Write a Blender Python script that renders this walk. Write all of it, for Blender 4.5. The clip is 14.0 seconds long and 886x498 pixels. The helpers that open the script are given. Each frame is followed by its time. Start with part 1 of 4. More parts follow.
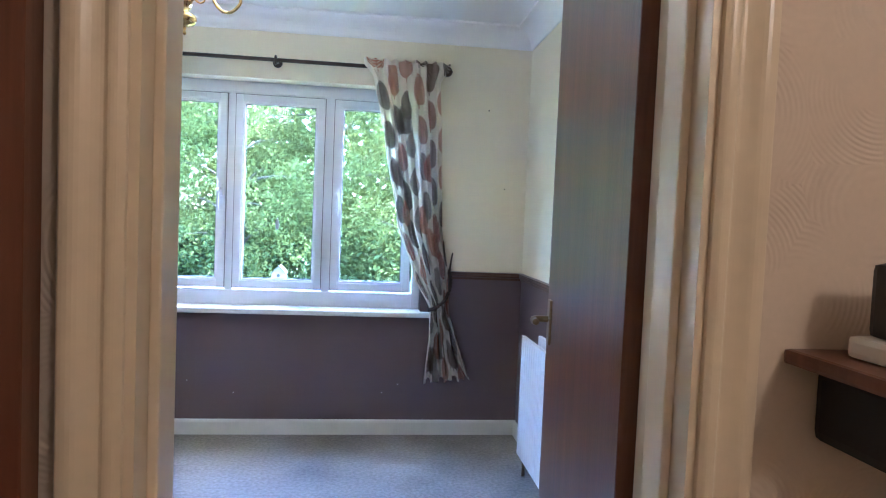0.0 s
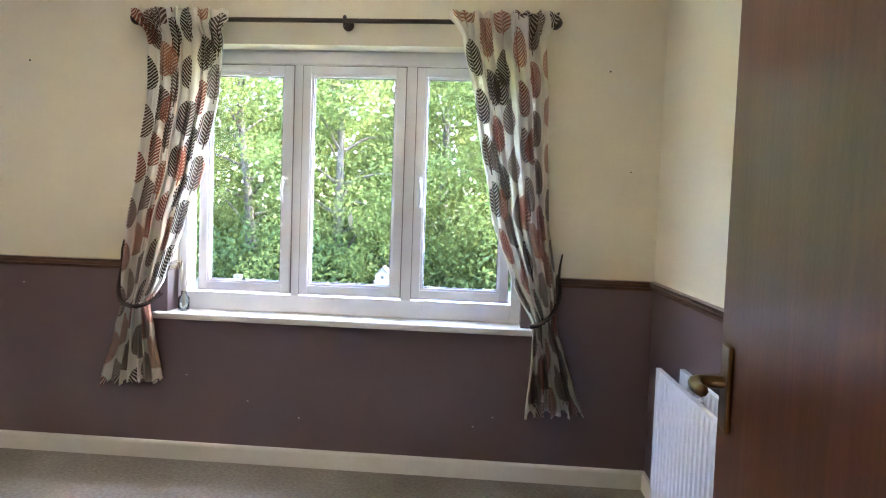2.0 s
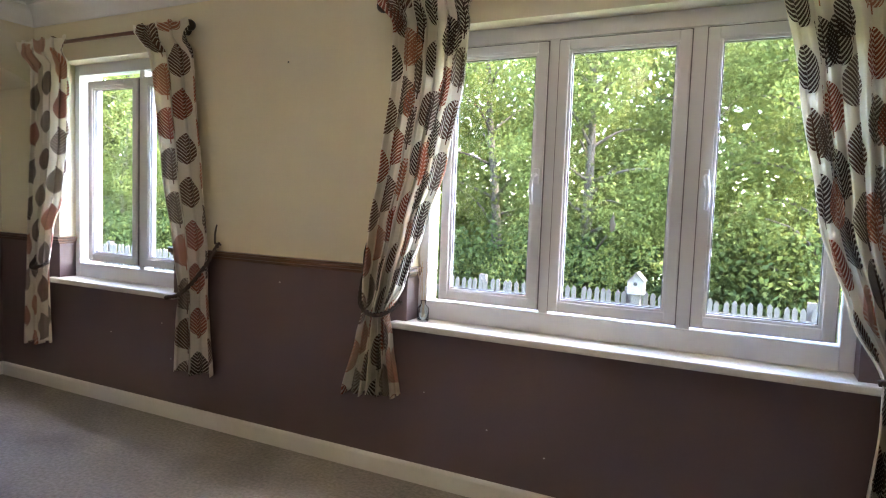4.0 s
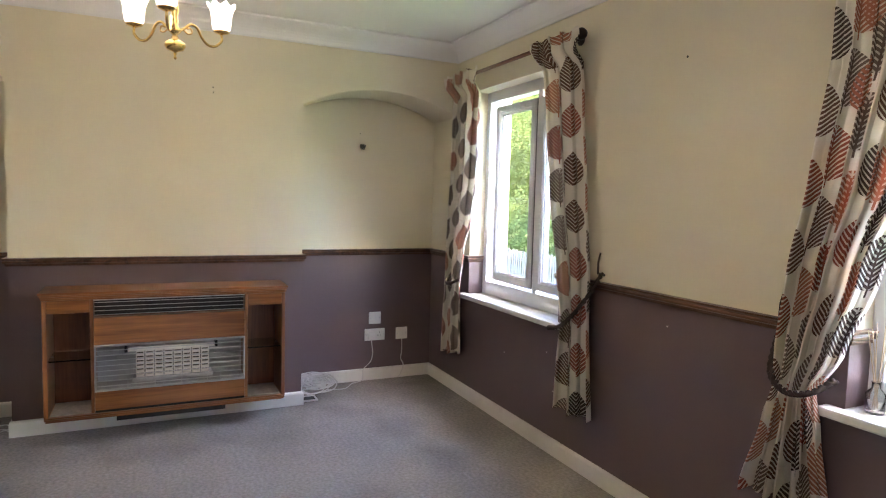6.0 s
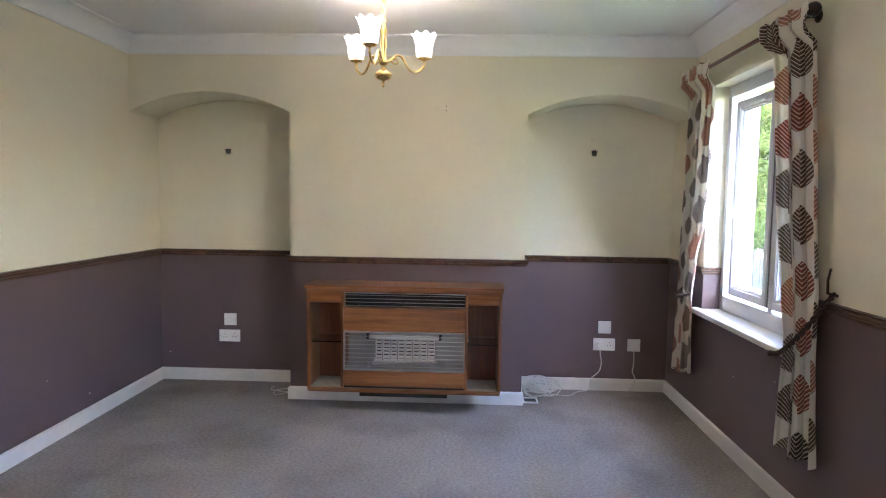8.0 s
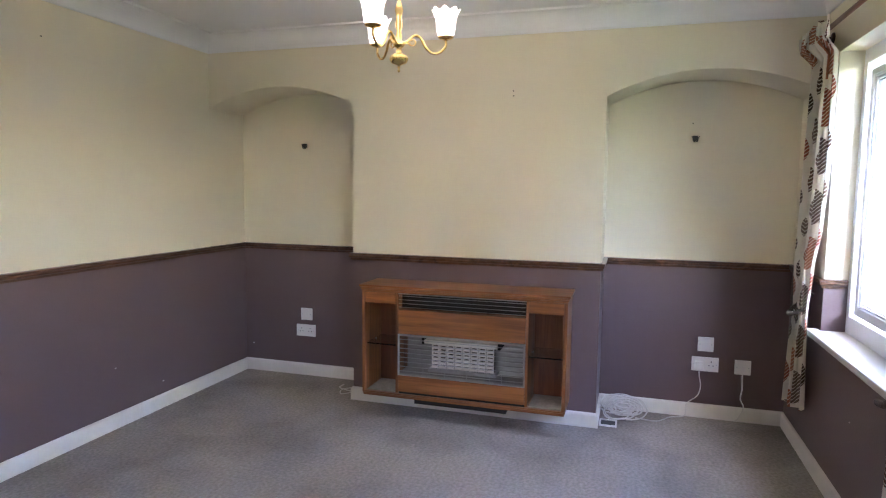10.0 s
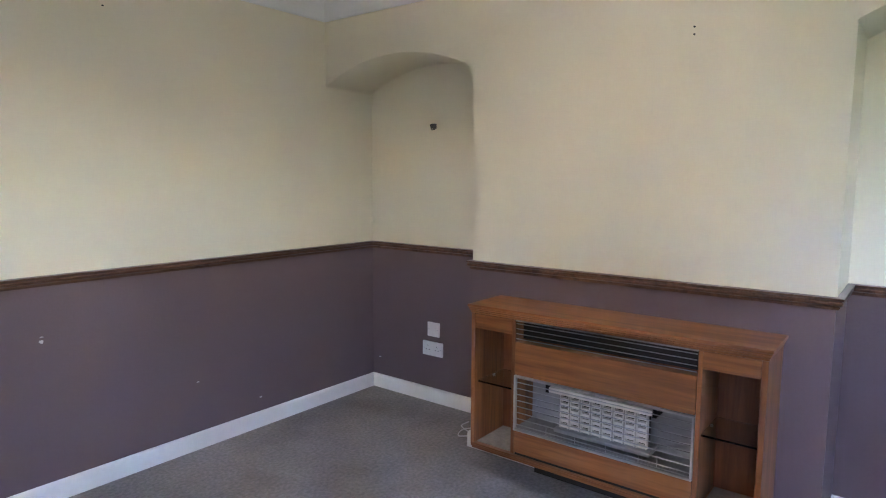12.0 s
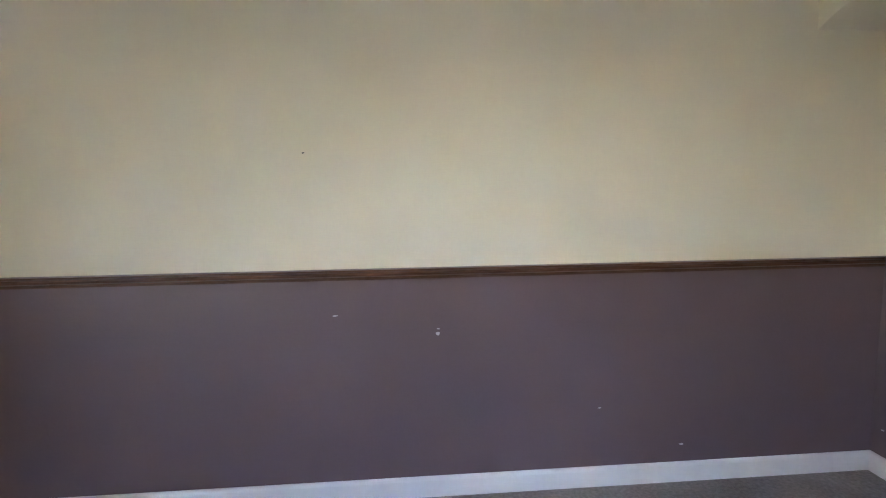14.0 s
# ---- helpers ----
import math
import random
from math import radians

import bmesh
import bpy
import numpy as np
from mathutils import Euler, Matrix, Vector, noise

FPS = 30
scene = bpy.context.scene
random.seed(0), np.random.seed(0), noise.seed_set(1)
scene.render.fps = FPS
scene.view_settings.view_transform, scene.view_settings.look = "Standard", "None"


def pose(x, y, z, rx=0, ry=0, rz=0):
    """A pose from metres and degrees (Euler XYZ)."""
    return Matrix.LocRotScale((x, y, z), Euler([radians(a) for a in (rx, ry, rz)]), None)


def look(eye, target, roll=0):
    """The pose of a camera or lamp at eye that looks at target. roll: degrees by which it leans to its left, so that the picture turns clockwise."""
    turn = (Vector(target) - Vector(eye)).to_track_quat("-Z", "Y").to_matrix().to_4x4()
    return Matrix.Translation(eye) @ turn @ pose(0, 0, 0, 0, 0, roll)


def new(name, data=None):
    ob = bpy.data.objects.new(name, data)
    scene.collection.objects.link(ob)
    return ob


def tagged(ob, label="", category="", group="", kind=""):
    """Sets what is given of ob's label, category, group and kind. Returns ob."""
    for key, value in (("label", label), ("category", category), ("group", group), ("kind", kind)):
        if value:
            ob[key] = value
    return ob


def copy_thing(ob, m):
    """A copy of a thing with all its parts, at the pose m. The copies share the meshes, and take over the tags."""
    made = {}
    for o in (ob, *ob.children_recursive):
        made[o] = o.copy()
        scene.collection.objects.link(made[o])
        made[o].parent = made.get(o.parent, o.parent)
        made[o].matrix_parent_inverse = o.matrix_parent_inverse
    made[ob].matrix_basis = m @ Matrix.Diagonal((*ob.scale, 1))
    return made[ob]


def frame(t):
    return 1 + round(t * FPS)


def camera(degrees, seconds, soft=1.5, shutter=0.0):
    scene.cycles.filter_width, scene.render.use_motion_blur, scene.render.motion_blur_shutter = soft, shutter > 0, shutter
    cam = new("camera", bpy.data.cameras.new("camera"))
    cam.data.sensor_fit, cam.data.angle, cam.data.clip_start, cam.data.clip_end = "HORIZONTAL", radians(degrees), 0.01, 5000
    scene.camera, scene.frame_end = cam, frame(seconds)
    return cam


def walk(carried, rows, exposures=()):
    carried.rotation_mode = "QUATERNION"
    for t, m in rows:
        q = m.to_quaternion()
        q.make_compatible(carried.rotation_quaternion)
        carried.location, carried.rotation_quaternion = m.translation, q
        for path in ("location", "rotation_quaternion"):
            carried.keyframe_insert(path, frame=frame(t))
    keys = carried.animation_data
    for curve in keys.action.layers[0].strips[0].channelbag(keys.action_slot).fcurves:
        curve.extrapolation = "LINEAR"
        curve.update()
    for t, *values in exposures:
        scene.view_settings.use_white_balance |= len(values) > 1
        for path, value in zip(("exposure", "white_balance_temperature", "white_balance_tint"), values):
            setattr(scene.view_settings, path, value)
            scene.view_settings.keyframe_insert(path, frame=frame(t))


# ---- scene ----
cam = camera(70.9, 14.0, soft=1.1)
PATH = [
    (0, (4.079, 0.075, 1.239), (4.31, 2.059, 1.146), 2.4),
    (0.5, (4.095, 0.303, 1.236), (4.292, 2.291, 1.143), 2.3),
    (1, (4.132, 0.487, 1.214), (4.311, 2.477, 1.124), 2.2),
    (1.5, (4.195, 0.636, 1.212), (4.24, 2.634, 1.12), 2.0),
    (2, (4.218, 0.766, 1.205), (4.068, 2.758, 1.101), 2.0),
    (2.5, (4.164, 0.896, 1.19), (3.882, 2.873, 1.065), 2.0),
    (2.7, (4.159, 0.949, 1.185), (3.808, 2.914, 1.054), 1.8),
    (4.8, (3.9, 1.485, 1.273), (2.66, 3.047, 1.116), 2.2),
    (5, (3.863, 1.562, 1.285), (2.528, 3.043, 1.121), 2.0),
    (5.5, (3.816, 1.691, 1.297), (2.156, 2.796, 1.137), 1.6),
    (6, (3.837, 1.728, 1.3), (2.031, 2.571, 1.146), 1.5),
    (6.5, (3.898, 1.751, 1.318), (2.004, 2.374, 1.163), 1.4),
    (7, (3.933, 1.859, 1.32), (1.983, 2.279, 1.165), 1.2),
    (7.5, (3.95, 2.013, 1.329), (1.962, 2.16, 1.174), 1.0),
    (8, (3.98, 2.191, 1.316), (1.987, 2.114, 1.162), 0.9),
    (8.2, (3.987, 2.261, 1.32), (1.995, 2.167, 1.167), 1.0),
    (10.3, (3.43, 2.759, 1.36), (1.548, 2.112, 1.164), 0.6),
    (10.5, (3.33, 2.783, 1.365), (1.459, 2.103, 1.168), 0.6),
    (11, (3.045, 2.842, 1.373), (1.216, 2.059, 1.169), 0.4),
    (11.5, (2.78, 2.84, 1.376), (1.058, 1.847, 1.152), 0.5),
    (12, (2.474, 2.78, 1.342), (0.904, 1.561, 1.118), 0.3),
    (12.5, (2.206, 2.753, 1.358), (0.84, 1.312, 1.117), 0.0),
    (13, (2.021, 2.665, 1.37), (1.017, 0.958, 1.097), 0.0),
    (13.5, (1.861, 2.535, 1.332), (1.241, 0.652, 1.064), -0.1),
    (13.7, (1.828, 2.466, 1.335), (1.328, 0.548, 1.069), -0.4),
    (14, (1.756, 2.399, 1.326), (1.552, 0.426, 1.073), -0.5),
]
walk(cam, [(t, look(eye, target, roll)) for t, eye, target, roll in PATH], exposures=[(0.0, 6.25, 4850, 16), (1.0, 5.85, 5050, 15), (2.0, 6.1, 6200, 19), (2.6, 5.75, 6700, 21), (5.0, 5.4, 6900, 20), (5.5, 5.6, 6850, 21), (6.5, 5.8, 6500, 22), (7.5, 5.8, 6050, 22), (10.5, 5.85, 6100, 25), (11.0, 6.0, 6000, 25), (12.0, 5.85, 5750, 25), (13.0, 5.9, 5700, 25), (14.0, 5.85, 5850, 25)])

# ---------- world, sun, light ----------
world = bpy.data.worlds.new("sky")
scene.world = world
world.use_nodes = True
wn = world.node_tree
sky = wn.nodes.new("ShaderNodeTexSky")
sky.sky_type, sky.sun_disc = "NISHITA", False
sky.sun_elevation, sky.sun_rotation = radians(56), radians(80)
wn.links.new(sky.outputs[0], wn.nodes["Background"].inputs[0])
wn.nodes["Background"].inputs[1].default_value = 0.15
sun = new("sun", bpy.data.lights.new("sun", "SUN"))
sun.data.energy, sun.data.angle, sun.data.color = 1.2, radians(0.5), (1.0, 0.95, 0.86)
sun.matrix_world = look((9, 8, 14), (9 - 0.97, 8 - 0.17, 14 - 1.46))


def bulb(name, place, watts, colour, size):
    lamp = new(name, bpy.data.lights.new(name, "POINT"))
    lamp.location = place
    lamp.data.energy, lamp.data.color, lamp.data.shadow_soft_size = watts, colour, size
    return lamp


# ---------- materials ----------
def material(name, base, rough=0.6, metal=0.0, vary=0.12, scale=6.0, fine=120.0, bump=0.05, depth=0.004, coat=0.0):
    """Paint, metal or stone: broad and fine variation of the colour, fine relief."""
    m = bpy.data.materials.new(name)
    m.use_nodes = True
    n, l = m.node_tree.nodes, m.node_tree.links
    b = n["Principled BSDF"]
    b.inputs["Roughness"].default_value, b.inputs["Metallic"].default_value = rough, metal
    b.inputs["Coat Weight"].default_value = coat
    tc = n.new("ShaderNodeTexCoord")
    big, small = n.new("ShaderNodeTexNoise"), n.new("ShaderNodeTexNoise")
    big.inputs["Scale"].default_value, small.inputs["Scale"].default_value = scale, fine
    big.inputs["Detail"].default_value, small.inputs["Detail"].default_value = 4, 3
    for t in (big, small):
        l.new(tc.outputs["Object"], t.inputs["Vector"])
    mix = n.new("ShaderNodeMix")
    mix.data_type = "FLOAT"
    mix.inputs[0].default_value = 0.35
    l.new(big.outputs[0], mix.inputs[2]), l.new(small.outputs[0], mix.inputs[3])
    ramp = n.new("ShaderNodeValToRGB")
    ramp.color_ramp.elements[0].position, ramp.color_ramp.elements[1].position = 0.3, 0.7
    ramp.color_ramp.elements[0].color = (*[c * (1 - vary) for c in base], 1)
    ramp.color_ramp.elements[1].color = (*[min(1, c * (1 + vary)) for c in base], 1)
    l.new(mix.outputs[0], ramp.inputs[0]), l.new(ramp.outputs[0], b.inputs["Base Color"])
    bn = n.new("ShaderNodeBump")
    bn.inputs["Strength"].default_value, bn.inputs["Distance"].default_value = bump, depth
    l.new(small.outputs[0], bn.inputs["Height"]), l.new(bn.outputs[0], b.inputs["Normal"])
    return m


def wood(name, dark, light, axis, rough=0.35, scale=5.0, stretch=12.0, coat=0.2):
    """Veneer whose grain runs along one axis."""
    m = material(name, light, rough)
    n, l = m.node_tree.nodes, m.node_tree.links
    b = n["Principled BSDF"]
    b.inputs["Coat Weight"].default_value = coat
    tc, mp = n.new("ShaderNodeTexCoord"), n.new("ShaderNodeMapping")
    s = [scale * stretch] * 3
    s[axis] = scale
    mp.inputs["Scale"].default_value = s
    l.new(tc.outputs["Object"], mp.inputs["Vector"])
    tex, pore = n.new("ShaderNodeTexNoise"), n.new("ShaderNodeTexNoise")
    tex.inputs["Scale"].default_value, tex.inputs["Detail"].default_value, tex.inputs["Distortion"].default_value = 0.35, 6, 0.8
    pore.inputs["Scale"].default_value, pore.inputs["Detail"].default_value = 2.2, 2
    l.new(mp.outputs[0], tex.inputs["Vector"]), l.new(mp.outputs[0], pore.inputs["Vector"])
    mix = n.new("ShaderNodeMix")
    mix.data_type = "FLOAT"
    mix.inputs[0].default_value = 0.3
    l.new(tex.outputs[0], mix.inputs[2]), l.new(pore.outputs[0], mix.inputs[3])
    ramp = n.new("ShaderNodeValToRGB")
    ramp.color_ramp.elements[0].position, ramp.color_ramp.elements[1].position = 0.35, 0.65
    ramp.color_ramp.elements[0].color, ramp.color_ramp.elements[1].color = (*dark, 1), (*light, 1)
    l.new(mix.outputs[0], ramp.inputs[0]), l.new(ramp.outputs[0], b.inputs["Base Color"])
    return m


def plaster_swirl():
    """Hall plaster combed in overlapping fans."""
    m = material("swirled_plaster", (0.66, 0.55, 0.44), 0.75, vary=0.05)
    n, l = m.node_tree.nodes, m.node_tree.links
    tc = n.new("ShaderNodeTexCoord")
    vo = n.new("ShaderNodeTexVoronoi")
    vo.inputs["Scale"].default_value = 6.0
    l.new(tc.outputs["Object"], vo.inputs["Vector"])
    mul, sn = n.new("ShaderNodeMath"), n.new("ShaderNodeMath")
    mul.operation, sn.operation = "MULTIPLY", "SINE"
    mul.inputs[1].default_value = 150
    l.new(vo.outputs["Distance"], mul.inputs[0]), l.new(mul.outputs[0], sn.inputs[0])
    no = n.new("ShaderNodeTexNoise")
    no.inputs["Scale"].default_value = 7
    l.new(tc.outputs["Object"], no.inputs["Vector"])
    pr = n.new("ShaderNodeMath")
    pr.operation = "MULTIPLY"
    fade = n.new("ShaderNodeMapRange")
    fade.inputs["From Min"].default_value, fade.inputs["From Max"].default_value = 0.45, 0.7
    l.new(no.outputs[0], fade.inputs["Value"])
    l.new(sn.outputs[0], pr.inputs[0]), l.new(fade.outputs[0], pr.inputs[1])
    bp = n.new("ShaderNodeBump")
    bp.inputs["Strength"].default_value, bp.inputs["Distance"].default_value = 0.3, 0.003
    l.new(pr.outputs[0], bp.inputs["Height"]), l.new(bp.outputs[0], n["Principled BSDF"].inputs["Normal"])
    return m


def carpet():
    m = material("carpet", (0.36, 0.32, 0.285), 0.95, vary=0.16, scale=2.2, fine=300, bump=1.0, depth=0.006)
    n, l = m.node_tree.nodes, m.node_tree.links
    tc = n.new("ShaderNodeTexCoord")
    fleck, stain = n.new("ShaderNodeTexNoise"), n.new("ShaderNodeTexNoise")
    fleck.inputs["Scale"].default_value, fleck.inputs["Detail"].default_value = 62, 9
    stain.inputs["Scale"].default_value, stain.inputs["Detail"].default_value = 1.6, 7
    l.new(tc.outputs["Object"], fleck.inputs["Vector"]), l.new(tc.outputs["Object"], stain.inputs["Vector"])
    r1, r2 = n.new("ShaderNodeValToRGB"), n.new("ShaderNodeValToRGB")
    for r, a, b, lo in ((r1, 0.3, 0.7, 0.7), (r2, 0.34, 0.52, 0.76)):
        r.color_ramp.elements[0].position, r.color_ramp.elements[1].position = a, b
        r.color_ramp.elements[0].color, r.color_ramp.elements[1].color = (lo, lo, lo, 1), (1.08, 1.08, 1.08, 1)
    l.new(fleck.outputs[0], r1.inputs[0]), l.new(stain.outputs[0], r2.inputs[0])
    base = n["Color Ramp"].outputs[0]
    for r in (r1, r2):
        mx = n.new("ShaderNodeMix")
        mx.data_type, mx.blend_type = "RGBA", "MULTIPLY"
        mx.inputs[0].default_value = 1
        l.new(base, mx.inputs[6]), l.new(r.outputs[0], mx.inputs[7])
        base = mx.outputs[2]
    l.new(base, n["Principled BSDF"].inputs["Base Color"])
    return m


def glass(name, tint=(1, 1, 1), frosted=0.0):
    m = bpy.data.materials.new(name)
    m.use_nodes = True
    b = m.node_tree.nodes["Principled BSDF"]
    b.inputs["Base Color"].default_value = (*tint, 1)
    b.inputs["Transmission Weight"].default_value, b.inputs["Roughness"].default_value, b.inputs["IOR"].default_value = 1, frosted, 1.45
    return m


def pane_glass():
    """Thin double glazing: clear, with a weak mirror on it."""
    m = bpy.data.materials.new("window_glass")
    m.use_nodes = True
    n, l = m.node_tree.nodes, m.node_tree.links
    out = n["Material Output"]
    clear, gloss, mix = n.new("ShaderNodeBsdfTransparent"), n.new("ShaderNodeBsdfGlossy"), n.new("ShaderNodeMixShader")
    gloss.inputs["Roughness"].default_value = 0.0
    clear.inputs[0].default_value = (0.98, 0.99, 0.985, 1)
    mix.inputs[0].default_value = 0.03
    l.new(clear.outputs[0], mix.inputs[1]), l.new(gloss.outputs[0], mix.inputs[2])
    l.new(mix.outputs[0], out.inputs["Surface"])
    return m


def leaf_print(name, cols, rows, stripes, solid, inks, extra, plump):
    """Linen printed with upright leaves in staggered rows; the ribs are left in the colour of the cloth."""
    m = bpy.data.materials.new(name)
    m.use_nodes = True
    n, l = m.node_tree.nodes, m.node_tree.links
    b = n["Principled BSDF"]
    b.inputs["Roughness"].default_value = 0.9

    def math(op, a, c=None, d=None):
        q = n.new("ShaderNodeMath")
        q.operation = op
        for i, v in enumerate((a, c, d)):
            if v is None:
                continue
            if isinstance(v, (int, float)):
                q.inputs[i].default_value = v
            else:
                l.new(v, q.inputs[i])
        return q.outputs[0]

    uv, sep = n.new("ShaderNodeUVMap"), n.new("ShaderNodeSeparateXYZ")
    uv.uv_map = "UVMap"
    l.new(uv.outputs[0], sep.inputs[0])

    def layer(du, dv, share):
        """One scatter of leaves: how much ink, and which."""
        u, v = math("ADD", math("MULTIPLY", sep.outputs[0], cols), du), math("ADD", math("MULTIPLY", sep.outputs[1], rows), dv)
        col = math("FLOOR", u)
        v2 = math("ADD", v, math("MULTIPLY", math("FRACT", math("MULTIPLY", col, 0.618)), 1.0))
        cell = n.new("ShaderNodeCombineXYZ")
        l.new(col, cell.inputs[0]), l.new(math("FLOOR", v2), cell.inputs[1])
        cell.inputs[2].default_value = du
        dice = n.new("ShaderNodeTexWhiteNoise")
        dice.noise_dimensions = "3D"
        l.new(cell.outputs[0], dice.inputs["Vector"])
        tone = n.new("ShaderNodeSeparateColor")
        l.new(dice.outputs["Color"], tone.inputs[0])
        x = math("SUBTRACT", math("FRACT", u), math("ADD", 0.46, math("MULTIPLY", tone.outputs[0], 0.08)))
        y = math("SUBTRACT", math("FRACT", v2), math("ADD", 0.47, math("MULTIPLY", tone.outputs[1], 0.06)))
        ax = math("ABSOLUTE", x)
        # broad and round at the stalk, drawn to a point at the tip
        along = math("MAXIMUM", 0.0, math("MINIMUM", 1.0, math("DIVIDE", math("ADD", y, 0.36), 0.76)))
        half = math("MULTIPLY", plump, math("MULTIPLY", math("POWER", along, 0.42), math("POWER", math("SUBTRACT", 1.0, along), 0.62)))
        inside = math("LESS_THAN", ax, half)
        rib = math("FRACT", math("MULTIPLY", math("SUBTRACT", y, math("MULTIPLY", ax, 0.7)), stripes))
        ink = math("MULTIPLY", math("GREATER_THAN", rib, solid), math("GREATER_THAN", ax, 0.016))
        mask = math("MULTIPLY", inside, math("ADD", 0.24, math("MULTIPLY", 0.74, ink)))
        stalk = math("MULTIPLY", math("LESS_THAN", ax, 0.018), math("MULTIPLY", math("LESS_THAN", y, 0.3), math("GREATER_THAN", y, -0.46)))
        mask = math("MULTIPLY", math("MAXIMUM", mask, stalk), math("LESS_THAN", tone.outputs[2], share))
        ramp = n.new("ShaderNodeValToRGB")
        ramp.color_ramp.interpolation = "CONSTANT"
        e = ramp.color_ramp.elements
        e[0].position, e[0].color = 0.0, (*inks[0], 1)
        e[1].position, e[1].color = 0.24, (*inks[1], 1)
        for p, c in zip((0.43, 0.65, 0.84), inks[2:]):
            k = e.new(p)
            k.color = (*c, 1)
        l.new(dice.outputs["Value"], ramp.inputs[0])
        return mask, ramp.outputs[0]

    weave = n.new("ShaderNodeTexNoise")
    weave.inputs["Scale"].default_value = 300
    tc = n.new("ShaderNodeTexCoord")
    l.new(tc.outputs["Object"], weave.inputs["Vector"])
    lin = n.new("ShaderNodeValToRGB")
    lin.color_ramp.elements[0].color, lin.color_ramp.elements[1].color = (0.86, 0.8, 0.7, 1), (0.95, 0.91, 0.83, 1)
    l.new(weave.outputs[0], lin.inputs[0])
    cloth = lin.outputs[0]
    for mask, tint in (layer(0.0, 0.0, 1.0), layer(0.5, 0.43, extra)):
        mx = n.new("ShaderNodeMix")
        mx.data_type = "RGBA"
        l.new(mask, mx.inputs[0]), l.new(cloth, mx.inputs[6]), l.new(tint, mx.inputs[7])
        cloth = mx.outputs[2]
    l.new(mx.outputs[2], b.inputs["Base Color"])
    bn = n.new("ShaderNodeBump")
    bn.inputs["Strength"].default_value, bn.inputs["Distance"].default_value = 0.3, 0.002
    l.new(weave.outputs[0], bn.inputs["Height"]), l.new(bn.outputs[0], b.inputs["Normal"])
    tr, ms = n.new("ShaderNodeBsdfTranslucent"), n.new("ShaderNodeMixShader")
    ms.inputs[0].default_value = 0.5
    l.new(mx.outputs[2], tr.inputs[0]), l.new(b.outputs[0], ms.inputs[1]), l.new(tr.outputs[0], ms.inputs[2])
    l.new(ms.outputs[0], n["Material Output"].inputs["Surface"])
    return m


def foliage(name, lo, hi):
    m = bpy.data.materials.new(name)
    m.use_nodes = True
    n, l = m.node_tree.nodes, m.node_tree.links
    b = n["Principled BSDF"]
    b.inputs["Roughness"].default_value = 0.9
    b.inputs["Specular IOR Level"].default_value = 0.2
    g = n.new("ShaderNodeNewGeometry")
    r = n.new("ShaderNodeValToRGB")
    r.color_ramp.elements[0].color, r.color_ramp.elements[1].color = (*lo, 1), (*hi, 1)
    l.new(g.outputs["Random Per Island"], r.inputs[0]), l.new(r.outputs[0], b.inputs["Base Color"])
    tr, ms = n.new("ShaderNodeBsdfTranslucent"), n.new("ShaderNodeMixShader")
    ms.inputs[0].default_value = 0.5
    l.new(r.outputs[0], tr.inputs[0]), l.new(b.outputs[0], ms.inputs[1]), l.new(tr.outputs[0], ms.inputs[2])
    l.new(ms.outputs[0], n["Material Output"].inputs["Surface"])
    return m


def glowing(name, colour, strength):
    m = material(name, (0.85, 0.84, 0.8), 0.4)
    b = m.node_tree.nodes["Principled BSDF"]
    b.inputs["Emission Color"].default_value, b.inputs["Emission Strength"].default_value = (*colour, 1), strength
    return m


CREAM = material("cream_wall_paint", (0.76, 0.695, 0.53), 0.7, vary=0.03, scale=1.5, fine=90, bump=0.12)
BROWN = material("mauve_brown_wall_paint", (0.148, 0.101, 0.1), 0.36, vary=0.06, scale=1.2, fine=90, bump=0.12)
WHITE = material("white_ceiling_paint", (0.8, 0.8, 0.79), 0.8, vary=0.03, scale=2, fine=150, bump=0.25)
GLOSS = material("white_gloss_paint", (0.78, 0.76, 0.71), 0.35, vary=0.04, scale=9, fine=60)
IVORY = material("ivory_gloss_paint", (0.71, 0.6, 0.44), 0.28, vary=0.05, scale=6, fine=50)
# grey of the rubber glazing seals and of the painted gaps round sashes
SEAL_GAP = material("grey_seal_and_shadow_gap", (0.2, 0.2, 0.21), 0.7)
UPVC = material("white_upvc", (0.7, 0.71, 0.73), 0.3, vary=0.02)
CARPET = carpet()
RAIL = wood("dark_stained_rail_wood", (0.05, 0.021, 0.011), (0.17, 0.078, 0.038), 0, 0.32)
TEAK_Y = wood("teak_veneer", (0.16, 0.052, 0.015), (0.37, 0.14, 0.042), 1, 0.36, 3.0, 18)
TEAK_Z = wood("teak_veneer_upright", (0.14, 0.046, 0.014), (0.33, 0.125, 0.038), 2, 0.36, 3.0, 18)
SAPELE = wood("dark_sapele_door", (0.085, 0.028, 0.015), (0.16, 0.058, 0.031), 2, 0.3, 3.0, 16, 0.0)
SAPELE.node_tree.nodes["Principled BSDF"].inputs["Specular IOR Level"].default_value = 0.45
BRASS = material("polished_brass", (0.83, 0.6, 0.24), 0.14, 1.0, vary=0.05)
AGED = material("aged_brass", (0.26, 0.19, 0.11), 0.3, 1.0, vary=0.15)
IRON = material("dark_bronze_rod", (0.05, 0.032, 0.026), 0.35, 0.5)
RODWOOD = wood("red_brown_rod_wood", (0.1, 0.03, 0.016), (0.22, 0.075, 0.04), 0, 0.35)
CORD = material("dark_brown_cord", (0.05, 0.032, 0.026), 0.85, vary=0.3, fine=200)
PLASTIC = material("white_plastic", (0.8, 0.79, 0.76), 0.35, vary=0.03)
CABLE = material("white_cable", (0.68, 0.66, 0.62), 0.5)
